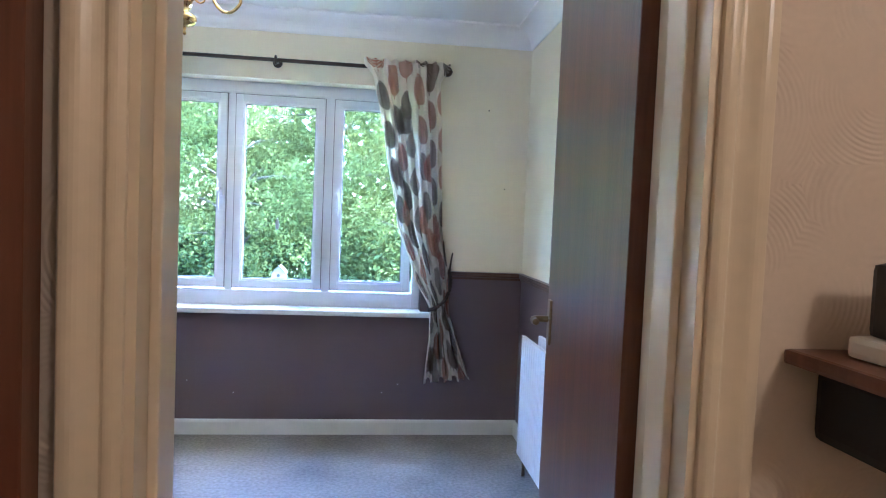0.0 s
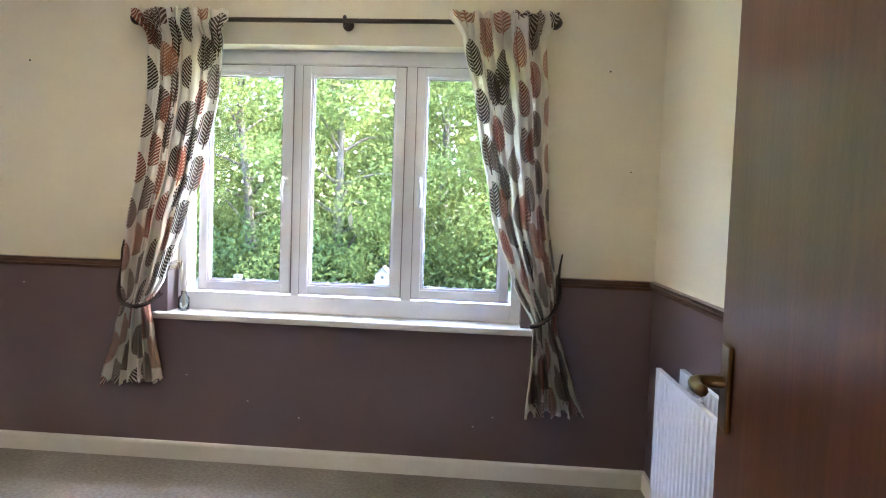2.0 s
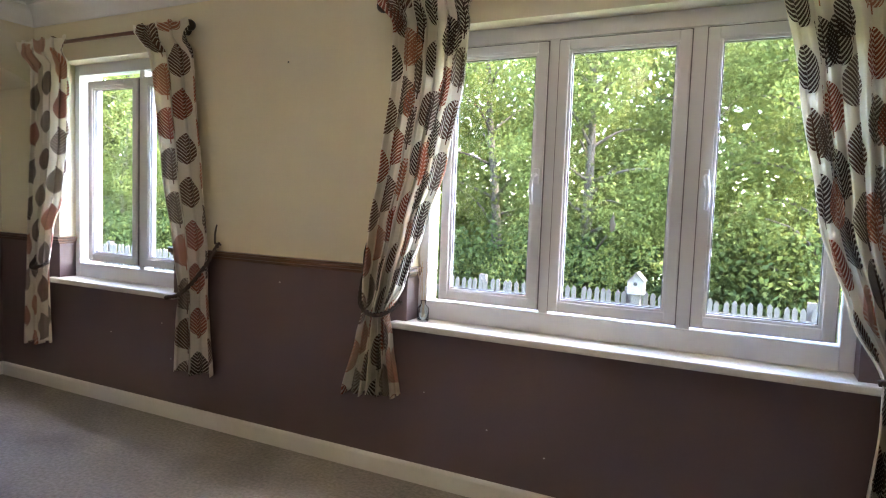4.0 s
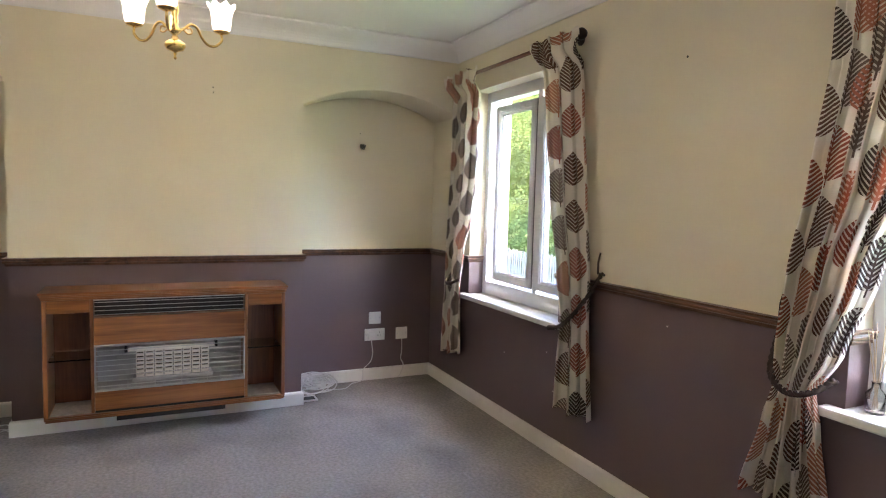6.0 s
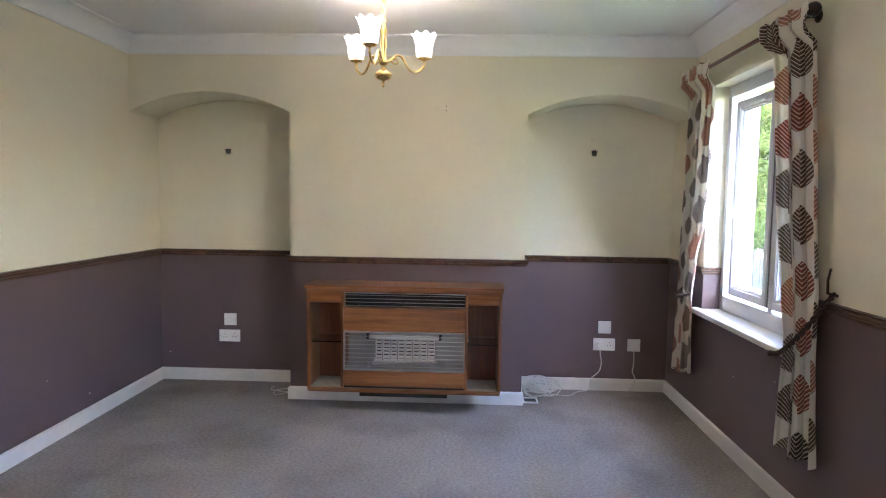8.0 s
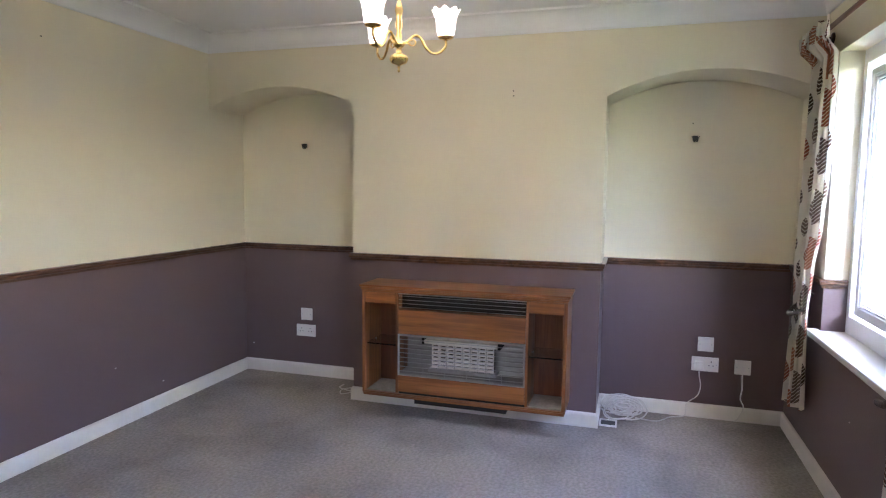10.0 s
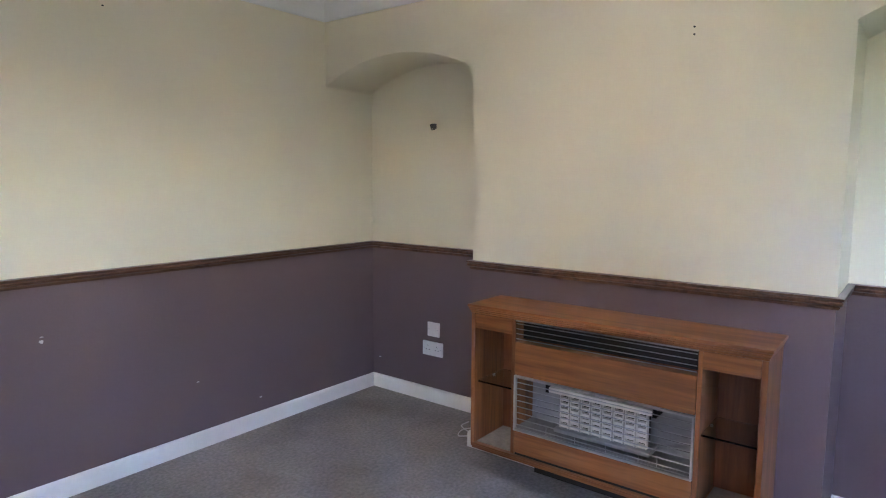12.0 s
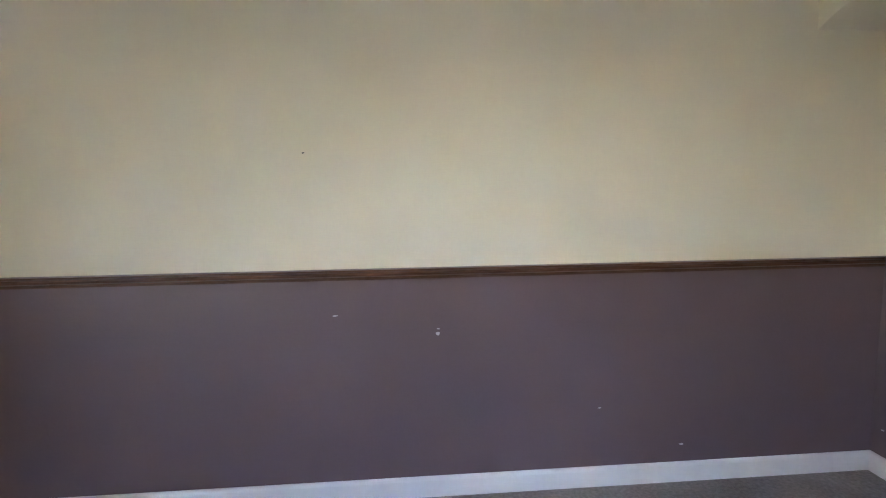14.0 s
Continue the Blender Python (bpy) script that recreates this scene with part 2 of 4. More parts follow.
BLACK = material("black_enamel", (0.008, 0.008, 0.009), 0.6)
STEEL = material("brushed_steel", (0.55, 0.56, 0.58), 0.28, 1.0, vary=0.12, fine=200)
CERAMIC = material("fireclay_radiant", (0.74, 0.7, 0.66), 0.85, vary=0.08)
RADWHITE = material("white_radiator_enamel", (0.78, 0.79, 0.82), 0.3, vary=0.02)
PLASTER = plaster_swirl()
PANE = pane_glass()
CLEAR = glass("clear_shelf_glass", (0.93, 0.97, 0.95))
SHADE = glowing("lit_frosted_glass", (1.0, 0.88, 0.7), 0.12)
INKS = ((0.075, 0.046, 0.036), (0.19, 0.135, 0.108), (0.32, 0.085, 0.05), (0.14, 0.066, 0.042), (0.48, 0.2, 0.12))
LEAF_A = leaf_print("leaf_print_linen", 6.8, 4.8, 13, 0.38, INKS, 0.2, 0.88)
LEAF_B = leaf_print("large_leaf_print_linen", 5.4, 4.5, 12, 0.27, INKS, 0.0, 0.98)
FENCE = material("weathered_fence_wood", (0.072, 0.067, 0.06), 0.85, vary=0.25, scale=8, fine=60)
OLDPAINT = material("weathered_white_paint", (0.15, 0.147, 0.142), 0.8, vary=0.15, scale=20)
BARK = material("grey_bark", (0.055, 0.045, 0.035), 0.9, vary=0.35, scale=9, fine=40, bump=0.6, depth=0.02)
LEAVES = foliage("birch_leaves", (0.062, 0.094, 0.026), (0.14, 0.16, 0.042))
HEDGE = foliage("hedge_leaves", (0.03, 0.055, 0.018), (0.1, 0.135, 0.04))
GRASS = material("lawn", (0.07, 0.11, 0.03), 0.9, vary=0.4, scale=3, fine=80, bump=0.8, depth=0.03)
BRICK = material("outer_render", (0.5, 0.44, 0.38), 0.9, vary=0.1)
WIRE = material("dark_wire", (0.02, 0.017, 0.015), 0.6)
SCUFF = material("bare_plaster_chip", (0.62, 0.58, 0.56), 0.9)
REFLECTOR = material("bright_reflector", (0.38, 0.385, 0.39), 0.35, 0.5, vary=0.1)
# dark back of the radiants, colour stands in for shade in their holes
HOLLOW = material("shaded_fireclay", (0.1, 0.085, 0.075), 0.95, vary=0.3, scale=40)
# teak darkened: the shade of compartments and bead grooves is in its colour
INNER = wood("shaded_recess_wood", (0.13, 0.038, 0.013), (0.24, 0.08, 0.028), 2, 0.4)
DUSTY = material("dusty_lining", (0.3, 0.27, 0.24), 0.9, vary=0.2, scale=30)
SMOKED = material("grey_plastic", (0.03, 0.03, 0.033), 0.4)


# ---------- mesh helpers ----------
def box(bm, x0, x1, y0, y1, z0, z1, slot=0, bevel=0.0):
    vs = [bm.verts.new((x, y, z)) for x in (x0, x1) for y in (y0, y1) for z in (z0, z1)]
    fs = [bm.faces.new([vs[i] for i in f]) for f in ((0, 1, 3, 2), (4, 6, 7, 5), (0, 4, 5, 1), (2, 3, 7, 6), (0, 2, 6, 4), (1, 5, 7, 3))]
    for f in fs:
        f.material_index = slot
    if bevel:
        es = list({e for f in fs for e in f.edges})
        bmesh.ops.bevel(bm, geom=es, offset=bevel, segments=2, affect="EDGES", profile=0.6)


def part(name, bm, mats, parent=None, label="", smooth=False):
    """Links a bmesh as one mesh object."""
    bmesh.ops.recalc_face_normals(bm, faces=bm.faces)
    me = bpy.data.meshes.new(name)
    bm.to_mesh(me)
    bm.free()
    for m in mats if isinstance(mats, (list, tuple)) else [mats]:
        me.materials.append(m)
    if smooth:
        me.polygons.foreach_set("use_smooth", [True] * len(me.polygons))
    ob = new(name, me)
    ob.parent = parent
    if label:
        tagged(ob, label)
    return ob


def boxes(name, mats, *rows, parent=None, label="", bevel=0.0):
    bm = bmesh.new()
    for r in rows:
        box(bm, *r[:6], slot=r[6] if len(r) > 6 else 0, bevel=bevel)
    return part(name, bm, mats, parent, label)


def empty(name, place, label, category, group=""):
    e = new(name)
    e.location = place
    e.empty_display_size = 0.05
    return tagged(e, label, category, group)


def lathe(bm, profile, steps=24, centre=(0, 0, 0), wave=None):
    """Turns (radius, height) pairs round the upright axis. wave(angle, k) may change radius and height."""
    rings = []
    for k, (r, z) in enumerate(profile):
        ring = []
        for i in range(steps):
            a = 2 * math.pi * i / steps
            dr, dz = wave(a, k) if wave else (0, 0)
            ring.append(bm.verts.new((centre[0] + (r + dr) * math.cos(a), centre[1] + (r + dr) * math.sin(a), centre[2] + z + dz)))
        rings.append(ring)
    for p, q in zip(rings, rings[1:]):
        for i in range(steps):
            bm.faces.new((p[i], p[(i + 1) % steps], q[(i + 1) % steps], q[i]))
    return rings


def tube(bm, points, radius, steps=8, twist=None):
    """A round bar along points. radius: a number or one for each point."""
    pts = [Vector(p) for p in points]
    rings = []
    up = Vector((0.13, 0.21, 0.97))
    for k, p in enumerate(pts):
        d = (pts[min(k + 1, len(pts) - 1)] - pts[max(k - 1, 0)]).normalized()
        s = d.cross(up)
        s = s.normalized() if s.length > 1e-4 else Vector((1, 0, 0))
        t = s.cross(d)
        r = radius[k] if isinstance(radius, (list, tuple)) else radius
        rings.append([bm.verts.new(p + r * (math.cos(2 * math.pi * i / steps) * s + math.sin(2 * math.pi * i / steps) * t)) for i in range(steps)])
    for a, b in zip(rings, rings[1:]):
        for i in range(steps):
            bm.faces.new((a[i], a[(i + 1) % steps], b[(i + 1) % steps], b[i]))
    bm.faces.new(rings[0]), bm.faces.new(rings[-1])


def smooth_path(points, n=8):
    """More points along a path, rounded by Catmull-Rom."""
    p = [Vector(q) for q in points]
    p = [2 * p[0] - p[1], *p, 2 * p[-1] - p[-2]]
    out = []
    for i in range(1, len(p) - 2):
        for k in range(n):
            t = k / n
            out.append(0.5 * (2 * p[i] + (p[i + 1] - p[i - 1]) * t + (2 * p[i - 1] - 5 * p[i] + 4 * p[i + 1] - p[i + 2]) * t * t + (3 * p[i] - p[i - 1] - 3 * p[i + 1] + p[i + 2]) * t ** 3))
    return [*out, p[-2]]


def moulding(name, mat, path, profile, label, category, closed=False):
    """Sweeps a profile of (out from the wall, height) along the foot of walls; the room lies to the left of the path."""
    bm = bmesh.new()
    n = len(path)
    rings = []
    for i in range(n):
        p = Vector(path[i])
        prev = Vector(path[i - 1]) if (i or closed) else None
        nxt = Vector(path[(i + 1) % n]) if (i < n - 1 or closed) else None
        off = Vector((0, 0))
        ds = []
        if prev is not None:
            ds.append((p - prev).normalized())
        if nxt is not None:
            ds.append((nxt - p).normalized())
        ns = [Vector((-d.y, d.x)) for d in ds]
        off = ns[0] if len(ns) == 1 else (ns[0] if (ns[0] - ns[1]).length < 1e-4 else ns[0] + ns[1])
        rings.append([bm.verts.new((p.x + off.x * o, p.y + off.y * o, z)) for o, z in profile])
    m = len(profile)
    for i in range(n if closed else n - 1):
        a, b = rings[i], rings[(i + 1) % n]
        for k in range(m):
            bm.faces.new((a[k], a[(k + 1) % m], b[(k + 1) % m], b[k]))
    if not closed:
        bm.faces.new(rings[0]), bm.faces.new(rings[-1])
    return tagged(part(name, bm, mat), label, category, kind="structure")


# ---------- the large structure ----------
LEN, DEEP, TOP, DADO = 4.955, 3.6, 2.33, 0.922
ALC, B0, B1 = -0.375, 1.045, 2.56
JOG, DW = 3.4, 0.97
W1 = (2.70, 4.37, 0.712, 1.968)
W2 = (0.24, 1.24, 0.70, 2.0)

tagged(boxes("floor", CARPET, (-0.6, 5.4, -0.15, DEEP + 0.02, -0.12, 0.0), (JOG, 5.4, -1.8, -0.15, -0.12, 0.0)), "worn grey-beige flecked fitted carpet", "floor", kind="structure")
tagged(boxes("ceiling", WHITE, (-0.6, 5.4, -0.15, DEEP + 0.3, TOP, TOP + 0.15), (JOG, 5.4, -1.8, -0.15, TOP, TOP + 0.15)), "white painted plaster ceiling", "ceiling", kind="structure")


def two_tone(rows):
    """Splits wall boxes at the dado: brown below, cream above."""
    out = []
    for x0, x1, y0, y1, z0, z1 in rows:
        if z0 < DADO < z1:
            out += [(x0, x1, y0, y1, z0, DADO, 1), (x0, x1, y0, y1, DADO, z1, 0)]
        else:
            out.append((x0, x1, y0, y1, z0, z1, 1 if z1 <= DADO else 0))
    return out


N0, N1 = DEEP, DEEP + 0.28
tagged(boxes("wall_north", [CREAM, BROWN], *two_tone([
    (ALC - 0.15, W2[0], N0, N1, 0, TOP), (W2[0], W2[1], N0, N1, 0, W2[2] - 0.03), (W2[0], W2[1], N0, N1, W2[3], TOP),
    (W2[1], W1[0], N0, N1, 0, TOP), (W1[0], W1[1], N0, N1, 0, W1[2] - 0.03), (W1[0], W1[1], N0, N1, W1[3], TOP), (W1[1], LEN + 0.15, N0, N1, 0, TOP)])),
    "window wall painted cream above and mauve-brown below the rail", "wall", kind="structure")
tagged(boxes("wall_east", [CREAM, BROWN], *two_tone([(LEN, LEN + 0.15, DW - 0.15, DEEP, 0, TOP)])), "cream wall, mauve-brown below the rail", "wall", kind="structure")
tagged(boxes("wall_south", [CREAM, BROWN], *two_tone([(ALC - 0.15, JOG, -0.15, 0, 0, TOP), (JOG, JOG + 0.1, -0.15, DW - 0.14, 0, TOP)])),
       "plain cream wall with a scuffed mauve-brown lower half", "wall", kind="structure")


def arch_wall():
    bm = bmesh.new()
    for r in two_tone([(ALC - 0.15, ALC, 0, DEEP, 0, TOP), (ALC, 0, B0, B1, 0, TOP)]):
        box(bm, *r[:6], slot=r[6])
    spring, rise, n = 1.865, 0.127, 28
    for y0, y1 in ((0, B0), (B1, DEEP)):
        front, back = [], []
        for i in range(n + 1):
            s = i / n
            half = (y1 - y0) / 2
            rad = (half * half + rise * rise) / (2 * rise)
            z = spring + math.sqrt(rad * rad - ((2 * s - 1) * half) ** 2) - (rad - rise)
            y = y0 + (y1 - y0) * s
            front.append((bm.verts.new((0, y, z)), bm.verts.new((0, y, TOP))))
            back.append((bm.verts.new((ALC, y, z)), bm.verts.new((ALC, y, TOP))))
        for i in range(n):
            bm.faces.new((front[i][0], front[i + 1][0], front[i + 1][1], front[i][1]))
            f = bm.faces.new((front[i][0], back[i][0], back[i + 1][0], front[i + 1][0]))
            f.smooth = True
    return part("wall_west", bm, [CREAM, BROWN])


tagged(arch_wall(), "cream chimney wall with two shallow arched alcoves", "wall", kind="structure")

# door wall between room and hall: room face two-tone, hall face swirled plaster
D0, D1, HEAD, HF = 3.795, 4.512, 2.0, 0.82
tagged(boxes("wall_door", [CREAM, BROWN, PLASTER], *two_tone([(JOG, D0, HF + 0.01, DW, 0, TOP), (D1, LEN, HF + 0.01, DW, 0, TOP), (D0, D1, HF + 0.01, DW, HEAD, TOP)]),
             (JOG + 0.1, D0, HF, HF + 0.01, 0, TOP, 2), (D1, 5.3, HF, HF + 0.01, 0, TOP, 2), (D0, D1, HF, HF + 0.01, HEAD, TOP, 2)),
       "door wall, swirled plaster on the hall face", "wall", kind="structure")
tagged(boxes("wall_hall", PLASTER, (5.2, 5.35, -1.7, HF, 0, TOP), (JOG - 0.05, 5.35, -1.8, -1.7, 0, TOP), (JOG, JOG + 0.12, -1.7, -0.15, 0, TOP)), "beige swirled plaster hall walls", "wall", kind="structure")

for name, x0, x1, y0, y1, z0, z1 in (("door_lining", D0, D0 + 0.02, HF, DW, 0, HEAD - 0.02), ("door_lining", D1 - 0.02, D1, HF, DW, 0, HEAD - 0.02), ("door_lining", D0, D1, HF, DW, HEAD - 0.02, HEAD)):
    tagged(boxes(name, IVORY, (x0, x1, y0, y1, z0, z1)), "ivory gloss painted door lining", "door frame", kind="structure")
for x0, x1 in ((D0 + 0.02, D0 + 0.034), (D1 - 0.034, D1 - 0.02)):
    tagged(boxes("door_stop", IVORY, (x0, x1, 0.86, 0.915, 0, HEAD - 0.02), bevel=0.003), "ivory painted door stop", "door frame", kind="structure")


def architrave(x, side, y, out):
    """An upright moulded frame board; side +1 puts its thick edge away from the opening to the right."""
    prof = [(0, 0), (0, 0.008), (0.008, 0.013), (0.018, 0.013), (0.024, 0.009), (0.036, 0.013), (0.05, 0.02), (0.064, 0.02), (0.068, 0.016), (0.068, 0)]
    prof = [(0, 0)] + [(q.x, q.y) for q in smooth_path([(a, d, 0) for a, d in prof[1:-1]], 3)] + [(0.068, 0)]
    bm = bmesh.new()
    lo = [bm.verts.new((x + side * a, y + out * d, 0)) for a, d in prof]
    hi = [bm.verts.new((x + side * a, y + out * d, HEAD + 0.07)) for a, d in prof]
    for i in range(len(prof)):
        j = (i + 1) % len(prof)
        bm.faces.new((lo[i], lo[j], hi[j], hi[i]))
    bm.faces.new(hi)
    tagged(part("architrave", bm, IVORY), "ivory gloss moulded architrave", "door frame", kind="structure")


for y, out in ((HF, -1), (DW, 1)):
    architrave(D0 + 0.008, -1, y, out), architrave(D1 - 0.008, 1, y, out)
    tagged(boxes("architrave", IVORY, (D0 + 0.008, D1 - 0.008, min(y, y + out * 0.016), max(y, y + out * 0.016), HEAD + 0.002, HEAD + 0.07)), "ivory gloss architrave over the door", "door frame", kind="structure")

COVE = [(0.0, 2.222), (0.008, 2.222), (0.012, 2.232)] + [(0.012 + 0.088 * (1 - math.cos(a)), 2.232 + 0.085 * math.sin(a)) for a in [i * math.pi / 16 for i in range(1, 9)]] + [(0.108, 2.317), (0.108, TOP - 0.001), (0, TOP - 0.001)]
moulding("coving", WHITE, [(LEN, DW), (LEN, DEEP), (0, DEEP), (0, 0), (JOG, 0), (JOG, DW)], COVE, "white plaster cove between wall and ceiling", "coving", True)
RAILP = [(0, 0.905), (0.008, 0.905), (0.012, 0.912), (0.012, 0.917), (0.02, 0.922), (0.022, 0.93), (0.018, 0.935), (0.024, 0.94), (0.024, 0.946), (0, 0.948)]
for path in ([(D1 + 0.062, DW), (LEN, DW), (LEN, DEEP), (W1[1], DEEP), (W1[1], DEEP + 0.095)],
             [(W1[0], DEEP + 0.095), (W1[0], DEEP), (W2[1], DEEP), (W2[1], DEEP + 0.095)],
             [(W2[0], DEEP + 0.095), (W2[0], DEEP), (ALC, DEEP), (ALC, B1), (0, B1), (0, B0), (ALC, B0), (ALC, 0), (JOG, 0), (JOG, DW), (D0 - 0.062, DW)]):
    moulding("dado_rail", RAIL, path, RAILP, "dark stained moulded wooden dado rail", "dado rail")
SKIRT = [(0, 0), (0.014, 0), (0.014, 0.07), (0.011, 0.079), (0.005, 0.084), (0, 0.085)]
moulding("baseboard", GLOSS, [(D1 + 0.062, DW), (LEN, DW), (LEN, DEEP), (ALC, DEEP), (ALC, B1), (0, B1), (0, B0), (ALC, B0), (ALC, 0), (JOG, 0), (JOG, DW), (D0 - 0.062, DW)],
         SKIRT, "white gloss skirting board", "skirting board")


# ---------- windows ----------
def window(name, w, glasses, handles, y):
    x0, x1, z0, z1 = w
    top = empty(name, ((x0 + x1) / 2, y, z0), "white plastic casement window with double glazing", "window")
    top["kind"] = "structure"
    back = Matrix.Translation(-top.location)

    def add(nm, mat, *rows, bevel=0.004, under=None):
        ob = boxes(nm, mat, *rows, bevel=bevel)
        ob.data.transform(back)
        ob.parent = under or top
        return ob

    gz0, gz1 = glasses[0][2], glasses[0][3]
    add("window_frame", UPVC, (x0, x0 + 0.045, y, y + 0.07, z0, z1), (x1 - 0.045, x1, y, y + 0.07, z0, z1), (x0 + 0.045, x1 - 0.045, y, y + 0.07, z1 - 0.065, z1), (x0 + 0.045, x1 - 0.045, y, y + 0.07, z0, z0 + 0.085))
    for a, b in zip(glasses, glasses[1:]):
        add("mullion", UPVC, (a[1] + 0.042, b[0] - 0.042, y + 0.002, y + 0.068, z0 + 0.085, z1 - 0.065))
    for i, (a, b, c, d) in enumerate(glasses):
        s = 0.04
        sash = add("sash", UPVC, (a - s, a, y - 0.012, y + 0.05, c - s, d + s), (b, b + s, y - 0.012, y + 0.05, c - s, d + s), (a, b, y - 0.012, y + 0.05, d, d + s), (a, b, y - 0.012, y + 0.05, c - s, c))
        add("glazing_bead", UPVC, (a, a + 0.011, y - 0.004, y + 0.014, c, d), (b - 0.011, b, y - 0.004, y + 0.014, c, d), (a + 0.011, b - 0.011, y - 0.004, y + 0.014, d - 0.011, d), (a + 0.011, b - 0.011, y - 0.004, y + 0.014, c, c + 0.011), bevel=0.003, under=sash)
        r, g = s + 0.004, 0.004
        # grey strips painted in as the shadow gap between sash and frame
        add("sash_shadow_gap", SEAL_GAP, (a - r, a - s, y - 0.003, y + 0.003, c - r, d + r), (b + s, b + r, y - 0.003, y + 0.003, c - r, d + r), (a - s, b + s, y - 0.003, y + 0.003, d + s, d + r), (a - s, b + s, y - 0.003, y + 0.003, c - r, c - s), bevel=0, under=sash)
        add("glazing_seal", SEAL_GAP, (a + 0.011, a + 0.011 + g, y + 0.004, y + 0.016, c + 0.011, d - 0.011), (b - 0.011 - g, b - 0.011, y + 0.004, y + 0.016, c + 0.011, d - 0.011), (a + 0.015, b - 0.015, y + 0.004, y + 0.016, d - 0.011 - g, d - 0.011), (a + 0.015, b - 0.015, y + 0.004, y + 0.016, c + 0.011, c + 0.011 + g), bevel=0, under=sash)
        pane = add("pane", PANE, (a, b, y + 0.018, y + 0.022, c, d), bevel=0, under=sash)
        pane.visible_shadow = False
        if handles[i]:
            hx = b + 0.018 if handles[i] > 0 else a - 0.018
            bm = bmesh.new()
            box(bm, hx - 0.011, hx + 0.011, y - 0.03, y - 0.012, (c + d) / 2 - 0.03, (c + d) / 2 + 0.035, bevel=0.004)
            tube(bm, smooth_path([(hx, y - 0.028, (c + d) / 2 + 0.01), (hx - 0.006 * handles[i], y - 0.05, (c + d) / 2), (hx - 0.012 * handles[i], y - 0.05, (c + d) / 2 - 0.05), (hx - 0.008 * handles[i], y - 0.045, (c + d) / 2 - 0.11)], 5), [0.008] * 15 + [0.006])
            h = part("handle", bm, UPVC, None, "white plastic window handle", True)
            h.data.transform(back)
            h.parent = sash
    add("trickle_vent", UPVC, (glasses[0][0] + 0.02, glasses[0][0] + 0.3, y - 0.022, y - 0.012, gz1 + 0.008, gz1 + 0.028), bevel=0.003)
    return top


GY = DEEP + 0.1
window("window_1", W1, [(2.848, 3.22, 0.852, 1.854), (3.347, 3.757, 0.852, 1.854), (3.892, 4.268, 0.852, 1.854)], (1, 0, -1), GY)
window("window_2", W2, [(0.42, 0.785, 0.85, 1.85), (0.912, 1.15, 0.85, 1.85)], (0, 0), GY)
for w, a, b in ((W1, 2.645, 4.435), (W2, 0.19, 1.295)):
    bm = bmesh.new()
    z = w[2]
    box(bm, a, b, DEEP - 0.055, DEEP, z - 0.03, z, bevel=0.008)
    box(bm, w[0], w[1], DEEP - 0.004, GY + 0.01, z - 0.03, z - 0.0005)
    tagged(part("window_sill", bm, GLOSS), "white gloss painted window board", "window sill", kind="structure")


